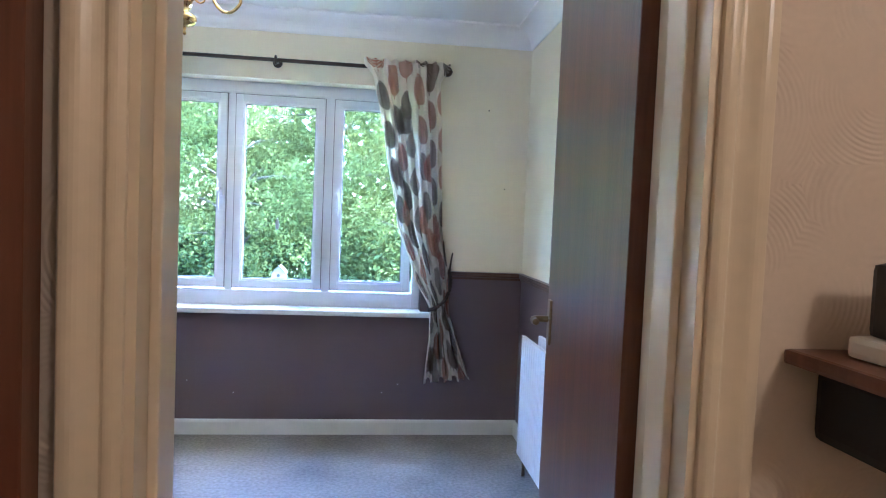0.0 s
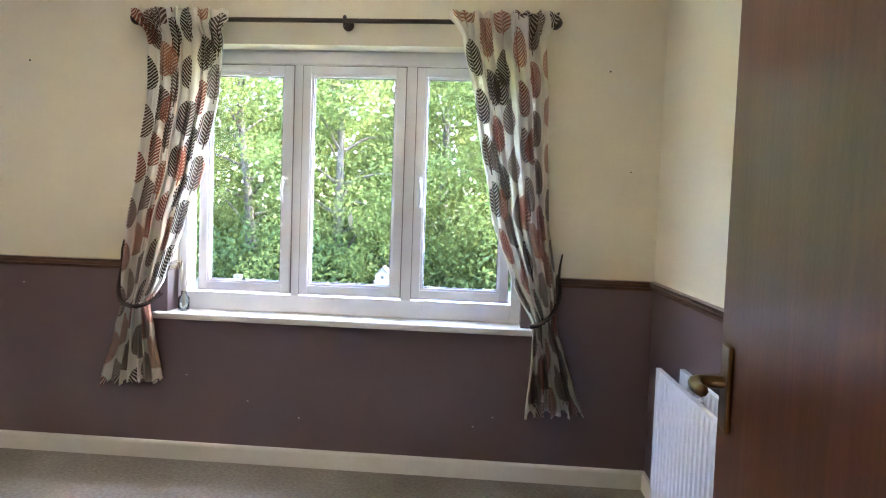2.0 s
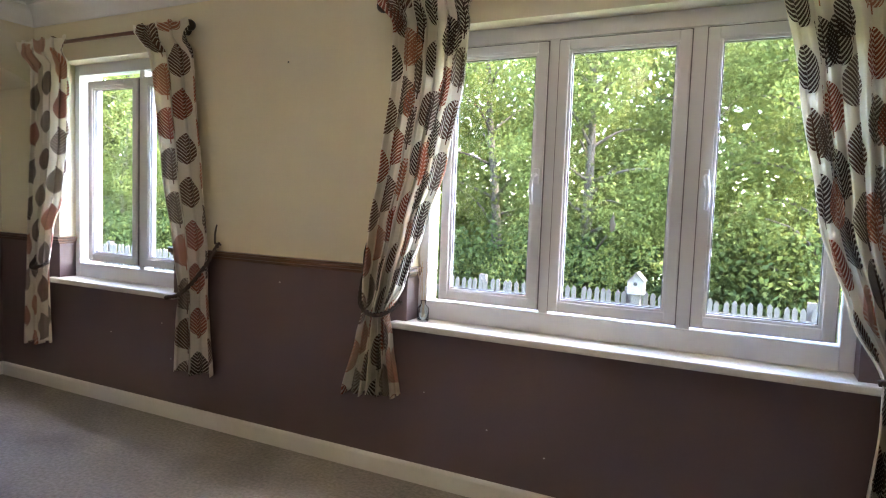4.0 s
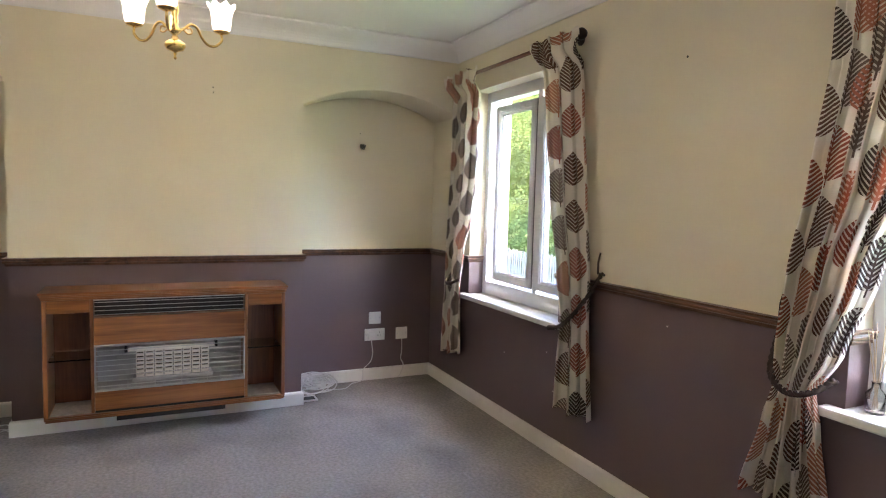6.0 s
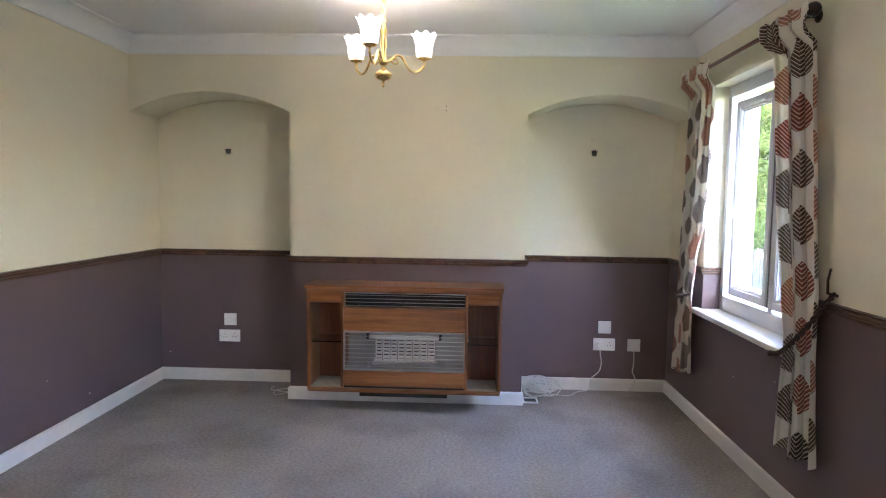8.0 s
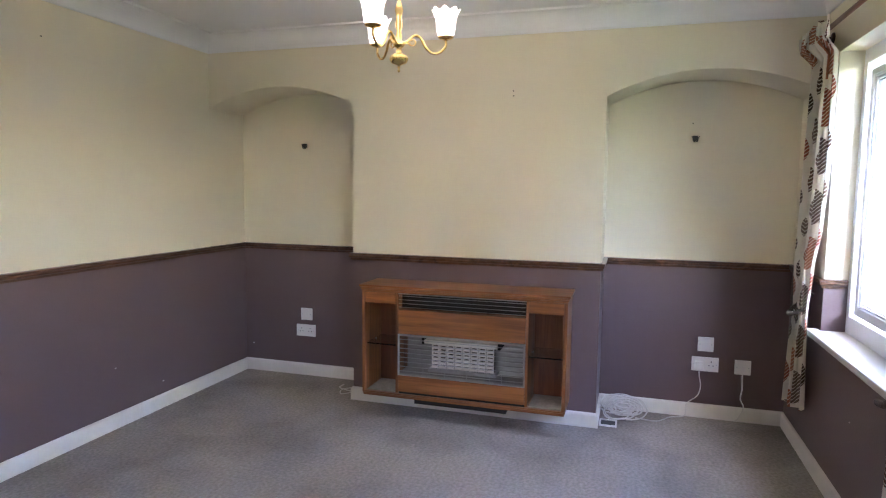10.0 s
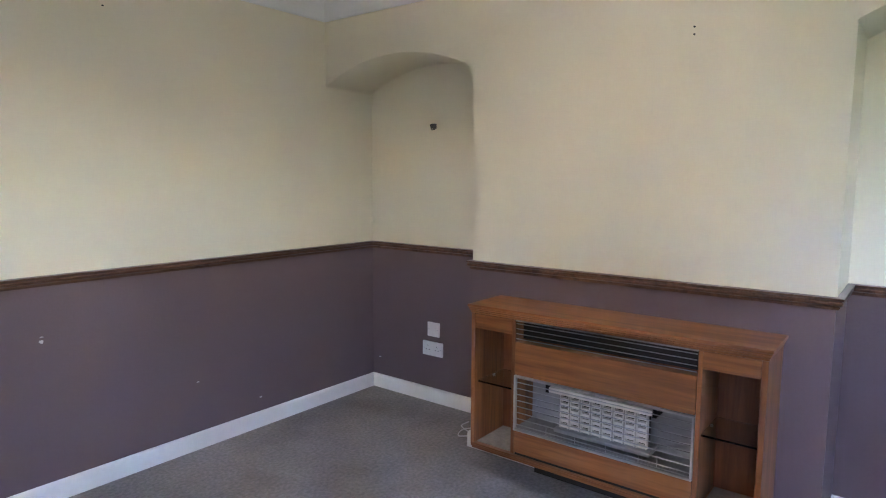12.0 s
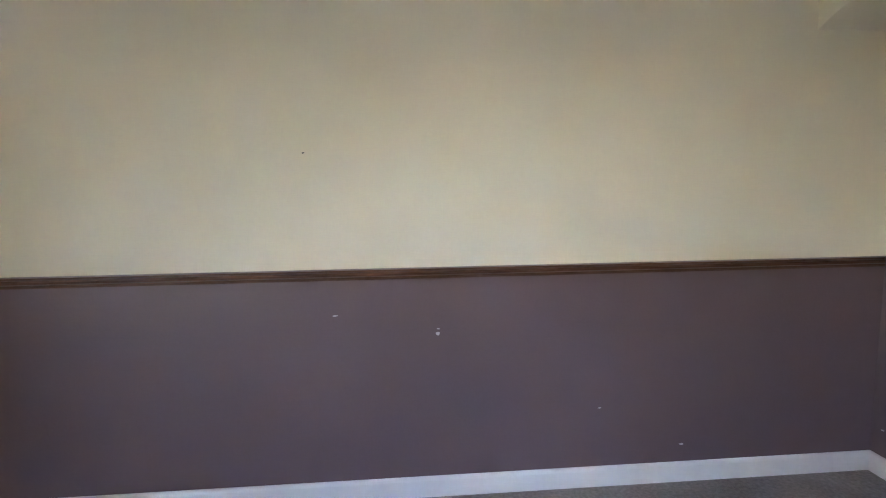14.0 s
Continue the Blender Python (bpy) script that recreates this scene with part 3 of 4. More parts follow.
# ---------- curtains ----------
def curtain(name, rows, folds, mat, label, seed, width):
    """rows: (height, left x, right x, fold depth); gathered cloth on the rod, drawn in by the tieback."""
    rng = random.Random(seed)
    ph = [rng.uniform(0, 6.28) for _ in range(4)]
    sway = 1.0 if folds > 4 else 0.25
    zs = [r[0] for r in rows]
    nu, nv = 220, 90
    bm = bmesh.new()
    uvl = bm.loops.layers.uv.new("UVMap")
    grid, uvs = [], []
    for j in range(nv + 1):
        z = zs[0] + (zs[-1] - zs[0]) * j / nv
        k = max(i for i in range(len(rows) - 1) if zs[i] >= z - 1e-9)
        t = (zs[k] - z) / (zs[k] - zs[k + 1])
        t = t * t * (3 - 2 * t) * 0.5 + t * 0.5
        l, r, a = [rows[k][c] + (rows[k + 1][c] - rows[k][c]) * t for c in (1, 2, 3)]
        head_on = min(1.0, max(0.0, (z - 1.97) / 0.05))
        ear = min(1.0, max(0.0, (z - zs[0] + 0.09) / 0.05))
        line, uvline, run, last = [], [], 0.0, (0, 0)
        for i in range(nu + 1):
            u = i / nu
            w = 2 * math.pi * folds * u
            drift = sway * (0.5 * math.sin(3.1 * z + ph[0]) + 0.35 * math.sin(7 * u + 2.0 * z + ph[1]))
            f = math.sin(w + drift + 0.6 * math.sin(w + drift)) + 0.22 * math.sin(2.3 * w + ph[2] + 1.3 * sway * z) + 0.4 * math.sin(0.6 * w + ph[3] + 0.8 * sway * z)
            y = DEEP - 0.068 - a * 0.8 * (f + 0.2) - 0.048 * head_on + 0.006 * head_on * math.sin(3.4 * w + ph[1])
            x = l + (r - l) * (u + 0.55 / folds * min(1.0, 7 * u, 7 * (1 - u)) * math.sin(w + drift + 1.2) / 2.2)
            x += 0.045 * ear * (max(0.0, u - 0.9) - max(0.0, 0.1 - u)) / 0.1
            hem = 0.012 * math.sin(w * 0.5 + ph[1]) + 0.02 * (u - 0.5) if j == nv else 0
            head = 0.006 * math.sin(w * 2 + ph[2]) * ear
            line.append(bm.verts.new((x, min(y, DEEP - 0.012), z + hem + head)))
            run = run + math.hypot(x - last[0], y - last[1]) if i else 0.0
            last = (x, y)
            uvline.append(run)
        grid.append(line), uvs.append([(q / run * width + seed * 0.37, z + seed * 0.13) for q in uvline])
    for j in range(nv):
        for i in range(nu):
            f = bm.faces.new((grid[j][i], grid[j][i + 1], grid[j + 1][i + 1], grid[j + 1][i]))
            for lp, c in zip(f.loops, (uvs[j][i], uvs[j][i + 1], uvs[j + 1][i + 1], uvs[j + 1][i])):
                lp[uvl].uv = c
    ob = part(name, bm, mat, smooth=True)
    so = ob.modifiers.new("cloth", "SOLIDIFY")
    so.thickness = 0.0025
    return tagged(ob, label, "curtain", "leaf print curtains")


curtain("curtain", [(2.088, 2.63, 2.985, 0.012), (2.03, 2.64, 2.985, 0.022), (1.75, 2.645, 2.965, 0.032), (1.4, 2.60, 2.895, 0.036), (1.12, 2.555, 2.80, 0.036), (0.88, 2.53, 2.72, 0.03), (0.745, 2.525, 2.65, 0.02), (0.64, 2.505, 2.67, 0.03), (0.385, 2.44, 2.72, 0.038)], 7, LEAF_A,
        "cream linen curtain with brown and rust leaf print, tied back", 1, 0.78)
curtain("curtain", [(2.088, 4.05, 4.43, 0.012), (2.03, 4.06, 4.43, 0.022), (1.66, 4.14, 4.45, 0.032), (1.22, 4.22, 4.47, 0.036), (0.93, 4.32, 4.51, 0.03), (0.735, 4.42, 4.525, 0.02), (0.6, 4.42, 4.57, 0.03), (0.338, 4.40, 4.655, 0.038)], 7, LEAF_A,
        "cream linen leaf print curtain beside the radiator, tied back", 2, 0.78)
curtain("curtain", [(2.105, 0.075, 0.45, 0.012), (2.03, 0.09, 0.45, 0.022), (1.5, 0.075, 0.43, 0.032), (1.2, 0.05, 0.37, 0.03), (1.0, 0.04, 0.275, 0.028), (0.75, 0.02, 0.235, 0.018), (0.6, 0.01, 0.235, 0.026), (0.29, 0.0, 0.245, 0.034)], 4, LEAF_B,
        "narrow cream curtain with large round leaf print beside the alcove", 3, 0.58)
curtain("curtain", [(2.105, 1.11, 1.42, 0.011), (2.03, 1.125, 1.44, 0.018), (1.76, 1.18, 1.465, 0.022), (1.36, 1.235, 1.51, 0.022), (0.96, 1.325, 1.555, 0.022), (0.73, 1.37, 1.56, 0.02), (0.56, 1.355, 1.575, 0.022), (0.30, 1.35, 1.60, 0.026)], 3, LEAF_B,
        "narrow cream curtain with large round leaf print, loosely tied back", 4, 0.42)


def rod(x0, x1, z, shaft, brackets, label):
    top = empty("curtain_rod", ((x0 + x1) / 2, DEEP - 0.075, z), label, "curtain rod")
    o = top.location
    bm = bmesh.new()
    tube(bm, [(x0 - o.x, 0, 0), (x1 - o.x, 0, 0)], 0.0105, 12)
    part("pole", bm, shaft, top, smooth=True)
    for x, s in ((x0, -1), (x1, 1)):
        bm = bmesh.new()
        prof = [(0.001, -0.012), (0.012, -0.012), (0.016, -0.006), (0.012, 0.0), (0.013, 0.006), (0.024, 0.016), (0.029, 0.03), (0.027, 0.043), (0.018, 0.056), (0.008, 0.062), (0.001, 0.064)]
        lathe(bm, prof, 16)
        bm.transform(Matrix.Translation((x - o.x, 0, 0)) @ Matrix.Rotation(s * math.pi / 2, 4, "Y"))
        part("finial", bm, IRON, top, "dark turned finial", True)
    for x in brackets:
        bm = bmesh.new()
        tube(bm, [(x - o.x, 0.073, 0), (x - o.x, 0.012, 0)], 0.008, 10)
        lathe(bm, [(0.001, -0.006), (0.026, -0.006), (0.026, 0.0), (0.018, 0.005), (0.001, 0.006)], 16)
        bmesh.ops.rotate(bm, verts=bm.verts[-80:], cent=(0, 0, 0), matrix=Matrix.Rotation(math.pi / 2, 3, "X"))
        bmesh.ops.translate(bm, verts=bm.verts[-80:], vec=(x - o.x, 0.067, 0))
        ring = [(x - o.x, 0.02 * math.cos(a), 0.02 * math.sin(a)) for a in [i * math.pi / 8 for i in range(17)]]
        tube(bm, ring, 0.006, 8)
        part("bracket", bm, IRON, top, "dark metal rod bracket", True)


rod(2.615, 4.43, 2.055, IRON, (2.64, 3.54, 4.42), "dark bronze curtain rod with turned finials")
rod(0.09, 1.40, 2.085, RODWOOD, (0.13, 1.34), "red-brown wooden curtain rod with dark finials")


def tieback(points, tail, label):
    bm = bmesh.new()
    path = smooth_path(points, 12)
    for s in (0, math.pi):
        q = []
        for k, p in enumerate(path):
            a = k * 1.1 + s
            q.append(Vector(p) + Vector((0.005 * math.cos(a), 0.005 * math.cos(a) * 0.5, 0.006 * math.sin(a))))
        tube(bm, q, 0.0065, 6)
    top = part("curtain_tieback", bm, CORD, None, "", True)
    tagged(top, label, "tieback", "curtain tiebacks")
    x, y, z = tail
    bm = bmesh.new()
    tube(bm, [(x, DEEP - 0.002, z - 0.05), (x, y, z - 0.04), (x + 0.004, y - 0.004, z + 0.01), (x + 0.012, y, z + 0.055)], [0.006, 0.006, 0.005, 0.004], 8)
    part("hook", bm, IRON, top, "dark metal tieback hook", True)


tieback([(2.49, 3.585, 0.93), (2.495, 3.55, 0.86), (2.53, 3.49, 0.785), (2.6, 3.465, 0.75), (2.67, 3.475, 0.765), (2.715, 3.52, 0.81)], (2.49, 3.57, 0.99), "dark twisted cord tieback round the curtain")
tieback([(4.53, 3.585, 0.96), (4.535, 3.54, 0.88), (4.50, 3.47, 0.80), (4.45, 3.465, 0.755), (4.41, 3.5, 0.735)], (4.53, 3.57, 1.0), "dark twisted cord tieback round the curtain")
tieback([(0.09, 3.585, 0.85), (0.10, 3.53, 0.80), (0.15, 3.48, 0.765), (0.22, 3.475, 0.77), (0.27, 3.51, 0.80)], (0.09, 3.57, 0.9), "dark twisted cord tieback round a narrow curtain")
tieback([(1.585, 3.585, 0.99), (1.575, 3.53, 0.9), (1.52, 3.48, 0.79), (1.43, 3.47, 0.72), (1.33, 3.485, 0.695), (1.315, 3.49, 0.69)], (1.585, 3.56, 1.03), "dark cord tieback hanging slack on its hook")


# ---------- room door ----------
def door_leaf():
    top = empty("door_1", (4.466, 0.978, 0.006), "dark polished wooden flush door standing open", "door")
    top["kind"] = "structure"
    top.rotation_euler = (0, 0, radians(-6.8))
    boxes("leaf", SAPELE, (0, 0.038, 0, 0.686, 0, 1.965), parent=top, bevel=0.002)
    for side, x in ((-1, 0.0), (1, 0.038)):
        bm = bmesh.new()
        box(bm, min(x, x + side * 0.007), max(x, x + side * 0.007), 0.615, 0.652, 0.928, 1.042, bevel=0.003)
        pl = part("handle_plate", bm, AGED, top, "aged brass handle plate")
        bm = bmesh.new()
        tube(bm, smooth_path([(x + side * 0.006, 0.635, 0.992), (x + side * 0.034, 0.635, 0.992), (x + side * 0.045, 0.626, 0.992), (x + side * 0.046, 0.605, 0.99), (x + side * 0.044, 0.58, 0.992)], 6), [0.0085] * 24 + [0.007], 8)
        lathe(bm, [(0.001, 0), (0.016, 0), (0.013, 0.004), (0.001, 0.005)], 14, (x + side * 0.01, 0.635, 0.99))
        part("lever", bm, AGED, pl, "aged brass lever handle", True)
    for z in (0.2, 1.65):
        bm = bmesh.new()
        tube(bm, [(-0.004, -0.004, z), (-0.004, -0.004, z + 0.09)], 0.006, 8)
        part("hinge", bm, AGED, top)


door_leaf()
hall_door = empty("door_2", (3.0, 0.75, 0.006), "dark brown flush hall door folded back against the wall", "door")
hall_door["kind"] = "structure"
boxes("leaf", SAPELE, (0.505, 0.728, 0, 0.038, 0, 1.97), parent=hall_door, bevel=0.002)


# ---------- radiator ----------
def radiator():
    y0, y1, z0, z1 = 1.95, 2.985, 0.125, 0.70
    top = empty("radiator", (LEN - 0.08, (y0 + y1) / 2, 0), "white ribbed double panel radiator on the wall", "radiator")
    o = top.location
    for nm, x in (("front_panel", 4.818), ("back_panel", 4.9)):
        bm = bmesh.new()
        n = 26
        pitch = (y1 - y0 - 0.05) / n
        rows = [(y0, 0.0), (y0 + 0.025, 0.0)]
        for i in range(n):
            b = y0 + 0.025 + i * pitch
            rows += [(b + pitch * 0.2, 0.0), (b + pitch * 0.35, -0.005), (b + pitch * 0.75, -0.005), (b + pitch * 0.9, 0.0)]
        rows += [(y1 - 0.02, 0.0), (y1, 0.0)]
        cols = []
        for y, d in rows:
            cols.append([bm.verts.new((x + (d if 0 < k < 3 else 0) - o.x, y - o.y, z)) for k, z in enumerate((z0, z0 + 0.03, z1 - 0.03, z1))] + [bm.verts.new((x + 0.016 - o.x, y - o.y, z)) for z in (z1, z0)])
        for a, b in zip(cols, cols[1:]):
            for k in range(6):
                bm.faces.new((a[k], a[(k + 1) % 6], b[(k + 1) % 6], b[k]))
        bm.faces.new(cols[0]), bm.faces.new(cols[-1])
        part(nm, bm, RADWHITE, top)
    for y in (y0 + 0.2, y1 - 0.25):
        ob = boxes("bracket", RADWHITE, (4.834 - o.x, LEN - o.x, y - o.y - 0.012, y - o.y + 0.012, 0.6, 0.66), parent=top)
        bm = bmesh.new()
        tube(bm, [(4.828 - o.x, y - o.y, 0.672), (4.905 - o.x, y - o.y, 0.672)], 0.005, 6)
        part("tie_bar", bm, RADWHITE, top)
    bm = bmesh.new()
    x = 4.862 - o.x
    tube(bm, [(x, y1 - o.y - 0.02, 0.15), (x, y1 - o.y + 0.025, 0.15)], 0.012, 10)
    tube(bm, [(x, y1 - o.y + 0.025, 0.0), (x, y1 - o.y + 0.025, 0.17)], 0.009, 10)
    lathe(bm, [(0.001, 0.075), (0.016, 0.075), (0.018, 0.1), (0.014, 0.13), (0.001, 0.132)], 14, (x, y1 - o.y + 0.025, 0.06))
    part("valve", bm, AGED, top, "tarnished brass radiator valve", True)


radiator()


# ---------- gas fire ----------
def gas_fire():
    top = empty("gas_fire", (0, 1.816, 0.137), "teak-veneered gas fire with side shelves hung on the chimney breast", "gas fire")
    ox, oy, oz = top.location
    F = 0.258

    def add(nm, mat, *rows, bevel=0.003, label="", under=None):
        ob = boxes(nm, mat, *[(r[0] - ox, r[1] - ox, r[2] - oy, r[3] - oy, r[4] - oz, r[5] - oz) for r in rows], bevel=bevel, label=label)
        ob.parent = under or top
        return ob

    y0, y1, a, b = 1.222, 2.41, 1.447, 2.188
    add("top_board", TEAK_Y, (0, F + 0.014, y0 - 0.014, y1 + 0.014, 0.782, 0.795), bevel=0.004)
    for k in range(3):
        z, q = 0.7555 + k * 0.009, 0.002 + 0.004 * k
        add("top_bead", TEAK_Y, (0, F + q, y0 - q, y1 + q, z, z + 0.0075), bevel=0.0028)
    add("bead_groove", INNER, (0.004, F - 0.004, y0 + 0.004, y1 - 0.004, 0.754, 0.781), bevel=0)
    add("side_board", TEAK_Z, (0, F, y0, y0 + 0.02, 0.16, 0.7535))
    add("side_board", TEAK_Z, (0, F, y1 - 0.02, y1, 0.16, 0.7535))
    add("divider", TEAK_Z, (0.02, F - 0.002, a - 0.016, a, 0.165, 0.753))
    add("divider", TEAK_Z, (0.02, F - 0.002, b, b + 0.016, 0.165, 0.753))
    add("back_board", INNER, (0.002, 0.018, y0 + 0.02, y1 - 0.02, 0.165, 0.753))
    add("bottom_board", TEAK_Y, (0, F, y0, y1, 0.152, 0.1595))
    for k in range(2):
        z, q = 0.1425 - k * 0.0095, 0.001 + 0.004 * k
        add("bottom_bead", TEAK_Y, (0.003, F - q, y0 + q, y1 - q, z, z + 0.008), bevel=0.0028)
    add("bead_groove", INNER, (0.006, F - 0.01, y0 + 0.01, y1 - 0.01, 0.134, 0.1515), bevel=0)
    for p, q in ((y0 + 0.02, a - 0.016), (b + 0.016, y1 - 0.02)):
        add("header_panel", TEAK_Y, (F - 0.02, F - 0.001, p, q, 0.688, 0.753))
        sh = add("glass_shelf", CLEAR, (0.02, F - 0.025, p, q, 0.437, 0.445), bevel=0.001, label="clear glass shelf")
        add("shelf_floor", DUSTY, (0.02, F - 0.02, p + 0.004, q - 0.004, 0.16, 0.166), label="dusty pale shelf lining")
        add("shelf_pin", STEEL, (0.1, 0.11, p, p + 0.008, 0.428, 0.437), bevel=0)
        add("shelf_pin", STEEL, (0.1, 0.11, q - 0.008, q, 0.428, 0.437), bevel=0)
    # grille
    g = add("grille_box", BLACK, (0.05, F - 0.07, a, b, 0.662, 0.753), bevel=0)
    for i in range(4):
        z = 0.672 + i * 0.0215
        add("louvre", STEEL, (F - 0.008, F - 0.003, a + 0.004, b - 0.004, z, z + 0.003), bevel=0.001, under=g)
    add("louvre_trim", STEEL, (F - 0.012, F - 0.001, a + 0.001, b - 0.001, 0.7485, 0.7525), bevel=0)
    add("upper_panel", TEAK_Y, (F - 0.05, F - 0.001, a + 0.001, b - 0.001, 0.517, 0.66))
    add("lower_panel", TEAK_Y, (F - 0.05, F - 0.001, a + 0.001, b - 0.001, 0.175, 0.272))
    add("shadow_gap", BLACK, (0.05, F - 0.012, a + 0.001, b - 0.001, 0.161, 0.1745), bevel=0)
    # fire opening
    r = add("reflector", REFLECTOR, (0.09, 0.1, a + 0.002, b - 0.002, 0.276, 0.513), bevel=0, label="bright metal reflector")
    add("reflector_lip", REFLECTOR, (0.1, F - 0.012, a + 0.002, b - 0.002, 0.276, 0.284), (0.1, F - 0.012, a + 0.002, b - 0.002, 0.507, 0.513), bevel=0)
    add("fire_trim", STEEL, (F - 0.012, F + 0.006, a, b, 0.506, 0.516), (F - 0.012, F + 0.006, a, a + 0.009, 0.283, 0.506), (F - 0.012, F + 0.006, b - 0.009, b, 0.283, 0.506), (F - 0.012, F + 0.006, a, b, 0.273, 0.283), label="bright metal trim")
    for lo, hi in ((a + 0.011, 1.625), (2.012, b - 0.011)):
        for i in range(7):
            z = 0.3 + i * 0.029
            add("side_slat", REFLECTOR, (0.1, 0.112, lo, hi, z, z + 0.012), bevel=0.002)
    add("hood", GLOSS, (0.11, F - 0.02, 1.6, 2.03, 0.468, 0.49), label="pale enamelled hood")
    add("hood_end", BLACK, (0.11, F - 0.021, 1.585, 1.5995, 0.464, 0.502), bevel=0.002)
    add("hood_end", BLACK, (0.11, F - 0.021, 2.0305, 2.045, 0.464, 0.502), bevel=0.002)
    n = 8
    w = (2.005 - 1.634) / n
    for i in range(n):
        y = 1.634 + i * w
        bm = bmesh.new()
        x1 = 0.205
        # back plate coloured dark, as the shade between the rungs
        box(bm, x1 - 0.04 - ox, x1 - 0.022 - ox, y + 0.002 - oy, y + w - 0.002 - oy, 0.318 - oz, 0.466 - oz, slot=1)
        for s in (y + 0.003, y + w - 0.007):
            box(bm, x1 - 0.022 - ox, x1 - ox, s - oy, s + 0.004 - oy, 0.318 - oz, 0.466 - oz)
        for k in range(7):
            z = 0.32 + k * 0.0225
            box(bm, x1 - 0.02 - ox, x1 - 0.002 - ox, y + 0.007 - oy, y + w - 0.007 - oy, z - oz, z + 0.0115 - oz)
        part("radiant", bm, [CERAMIC, HOLLOW], top, "pale fireclay radiant")
    add("radiant_tray", STEEL, (0.12, 0.225, 1.62, 2.02, 0.3, 0.3165))
    for i in range(8):
        bm = bmesh.new()
        z = 0.3 + i * 0.0265
        tube(bm, [(F - 0.004 - ox, a + 0.009 - oy, z - oz), (F - 0.004 - ox, b - 0.009 - oy, z - oz)], 0.0021, 6)
        part("guard_wire", bm, STEEL, top)
    for y in (1.6, 1.73, 1.86, 1.99, 2.06):
        bm = bmesh.new()
        tube(bm, [(F - 0.006 - ox, y - oy, 0.282 - oz), (F - 0.006 - ox, y - oy, 0.33 - oz)], 0.0015, 6)
        part("guard_wire", bm, STEEL, top)
    add("underside_duct", BLACK, (0.04, F - 0.012, 1.545, 2.085, 0.108, 0.137), bevel=0.002, label="black metal underside")


gas_fire()


# ---------- chandelier ----------
def chandelier():
    cx, cy, z0 = 1.203, 1.809, 1.811
    top = empty("chandelier", (cx, cy, TOP), "polished brass three-arm chandelier with lit frosted glass shades", "chandelier")
    dz = z0 - TOP
    bm = bmesh.new()
    lathe(bm, [(0.001, 0), (0.004, 0.002), (0.006, 0.008), (0.003, 0.014), (0.006, 0.02), (0.004, 0.026), (0.012, 0.03), (0.03, 0.036), (0.038, 0.05), (0.036, 0.062), (0.02, 0.072), (0.01, 0.077), (0.014, 0.083), (0.008, 0.09),
               (0.018, 0.1), (0.024, 0.108), (0.018, 0.117), (0.01, 0.125), (0.013, 0.14), (0.009, 0.16), (0.015, 0.18), (0.011, 0.215), (0.017, 0.24), (0.01, 0.265), (0.005, 0.275), (0.001, 0.278)], 24, (0, 0, dz))
    part("column", bm, BRASS, top, "", True)
    bm = bmesh.new()
    lathe(bm, [(0.001, -0.035), (0.012, -0.035), (0.03, -0.022), (0.048, -0.006), (0.05, -0.0005), (0.001, -0.0005)], 24)
    part("ceiling_rose", bm, BRASS, top, "", True)
    z = dz + 0.278
    links = 9
    step = (-0.035 - z) / links
    for i in range(links):
        bm = bmesh.new()
        c = z + step * (i + 0.5)
        ring = [((0.009 * math.cos(t)) * (1 if i % 2 else 0), (0.009 * math.cos(t)) * (0 if i % 2 else 1), c + step * 0.62 * math.sin(t)) for t in [k * math.pi / 8 for k in range(17)]]
        tube(bm, ring, 0.0022, 6)
        part("chain_link", bm, BRASS, top, "", True)
    for k in range(3):
        phi = radians(20 + 120 * k)
        out = Vector((-math.sin(phi), math.cos(phi), 0))
        R = 0.185

        def at(r, h):
            return out * r + Vector((0, 0, dz + h))

        bm = bmesh.new()
        tube(bm, smooth_path([at(0.012, 0.108), at(0.035, 0.122), at(0.06, 0.143), at(0.085, 0.135), at(0.105, 0.1), at(0.13, 0.078), at(0.16, 0.08), at(R, 0.105), at(R, 0.13)], 7), 0.0052, 10)
        tube(bm, smooth_path([at(0.03, 0.118), at(0.05, 0.105), at(0.065, 0.112), at(0.06, 0.128), at(0.046, 0.124)], 6), 0.003, 8)
        c = at(R, 0.13)
        lathe(bm, [(0.001, 0), (0.012, 0), (0.028, 0.006), (0.033, 0.012), (0.012, 0.014), (0.011, 0.045), (0.001, 0.045)], 18, c)
        arm = part("arm", bm, BRASS, top, "", True)
        bm = bmesh.new()
        prof = [(0.012, 0.013), (0.027, 0.014), (0.033, 0.021), (0.037, 0.046), (0.039, 0.072), (0.043, 0.09), (0.05, 0.105), (0.055, 0.112), (0.0525, 0.112), (0.047, 0.104), (0.04, 0.09), (0.036, 0.072), (0.034, 0.046), (0.03, 0.023), (0.012, 0.016)]
        lathe(bm, prof, 48, c, lambda a, i: ((0.0035 * math.sin(8 * a), 0.006 * math.sin(8 * a)) if 5 <= i <= 10 else (0, 0)))
        part("shade", bm, SHADE, arm, "frosted white glass tulip shade", True)
        for mx, my in ((cx, cy), (3.445, 2.24)):
            bulb("bulb", (mx + c.x, my + c.y, TOP + c.z + 0.095), 0.16, (1.0, 0.87, 0.68), 0.025)
    return top


chandelier_first = chandelier()
copy_thing(chandelier_first, pose(3.445, 2.24, TOP))


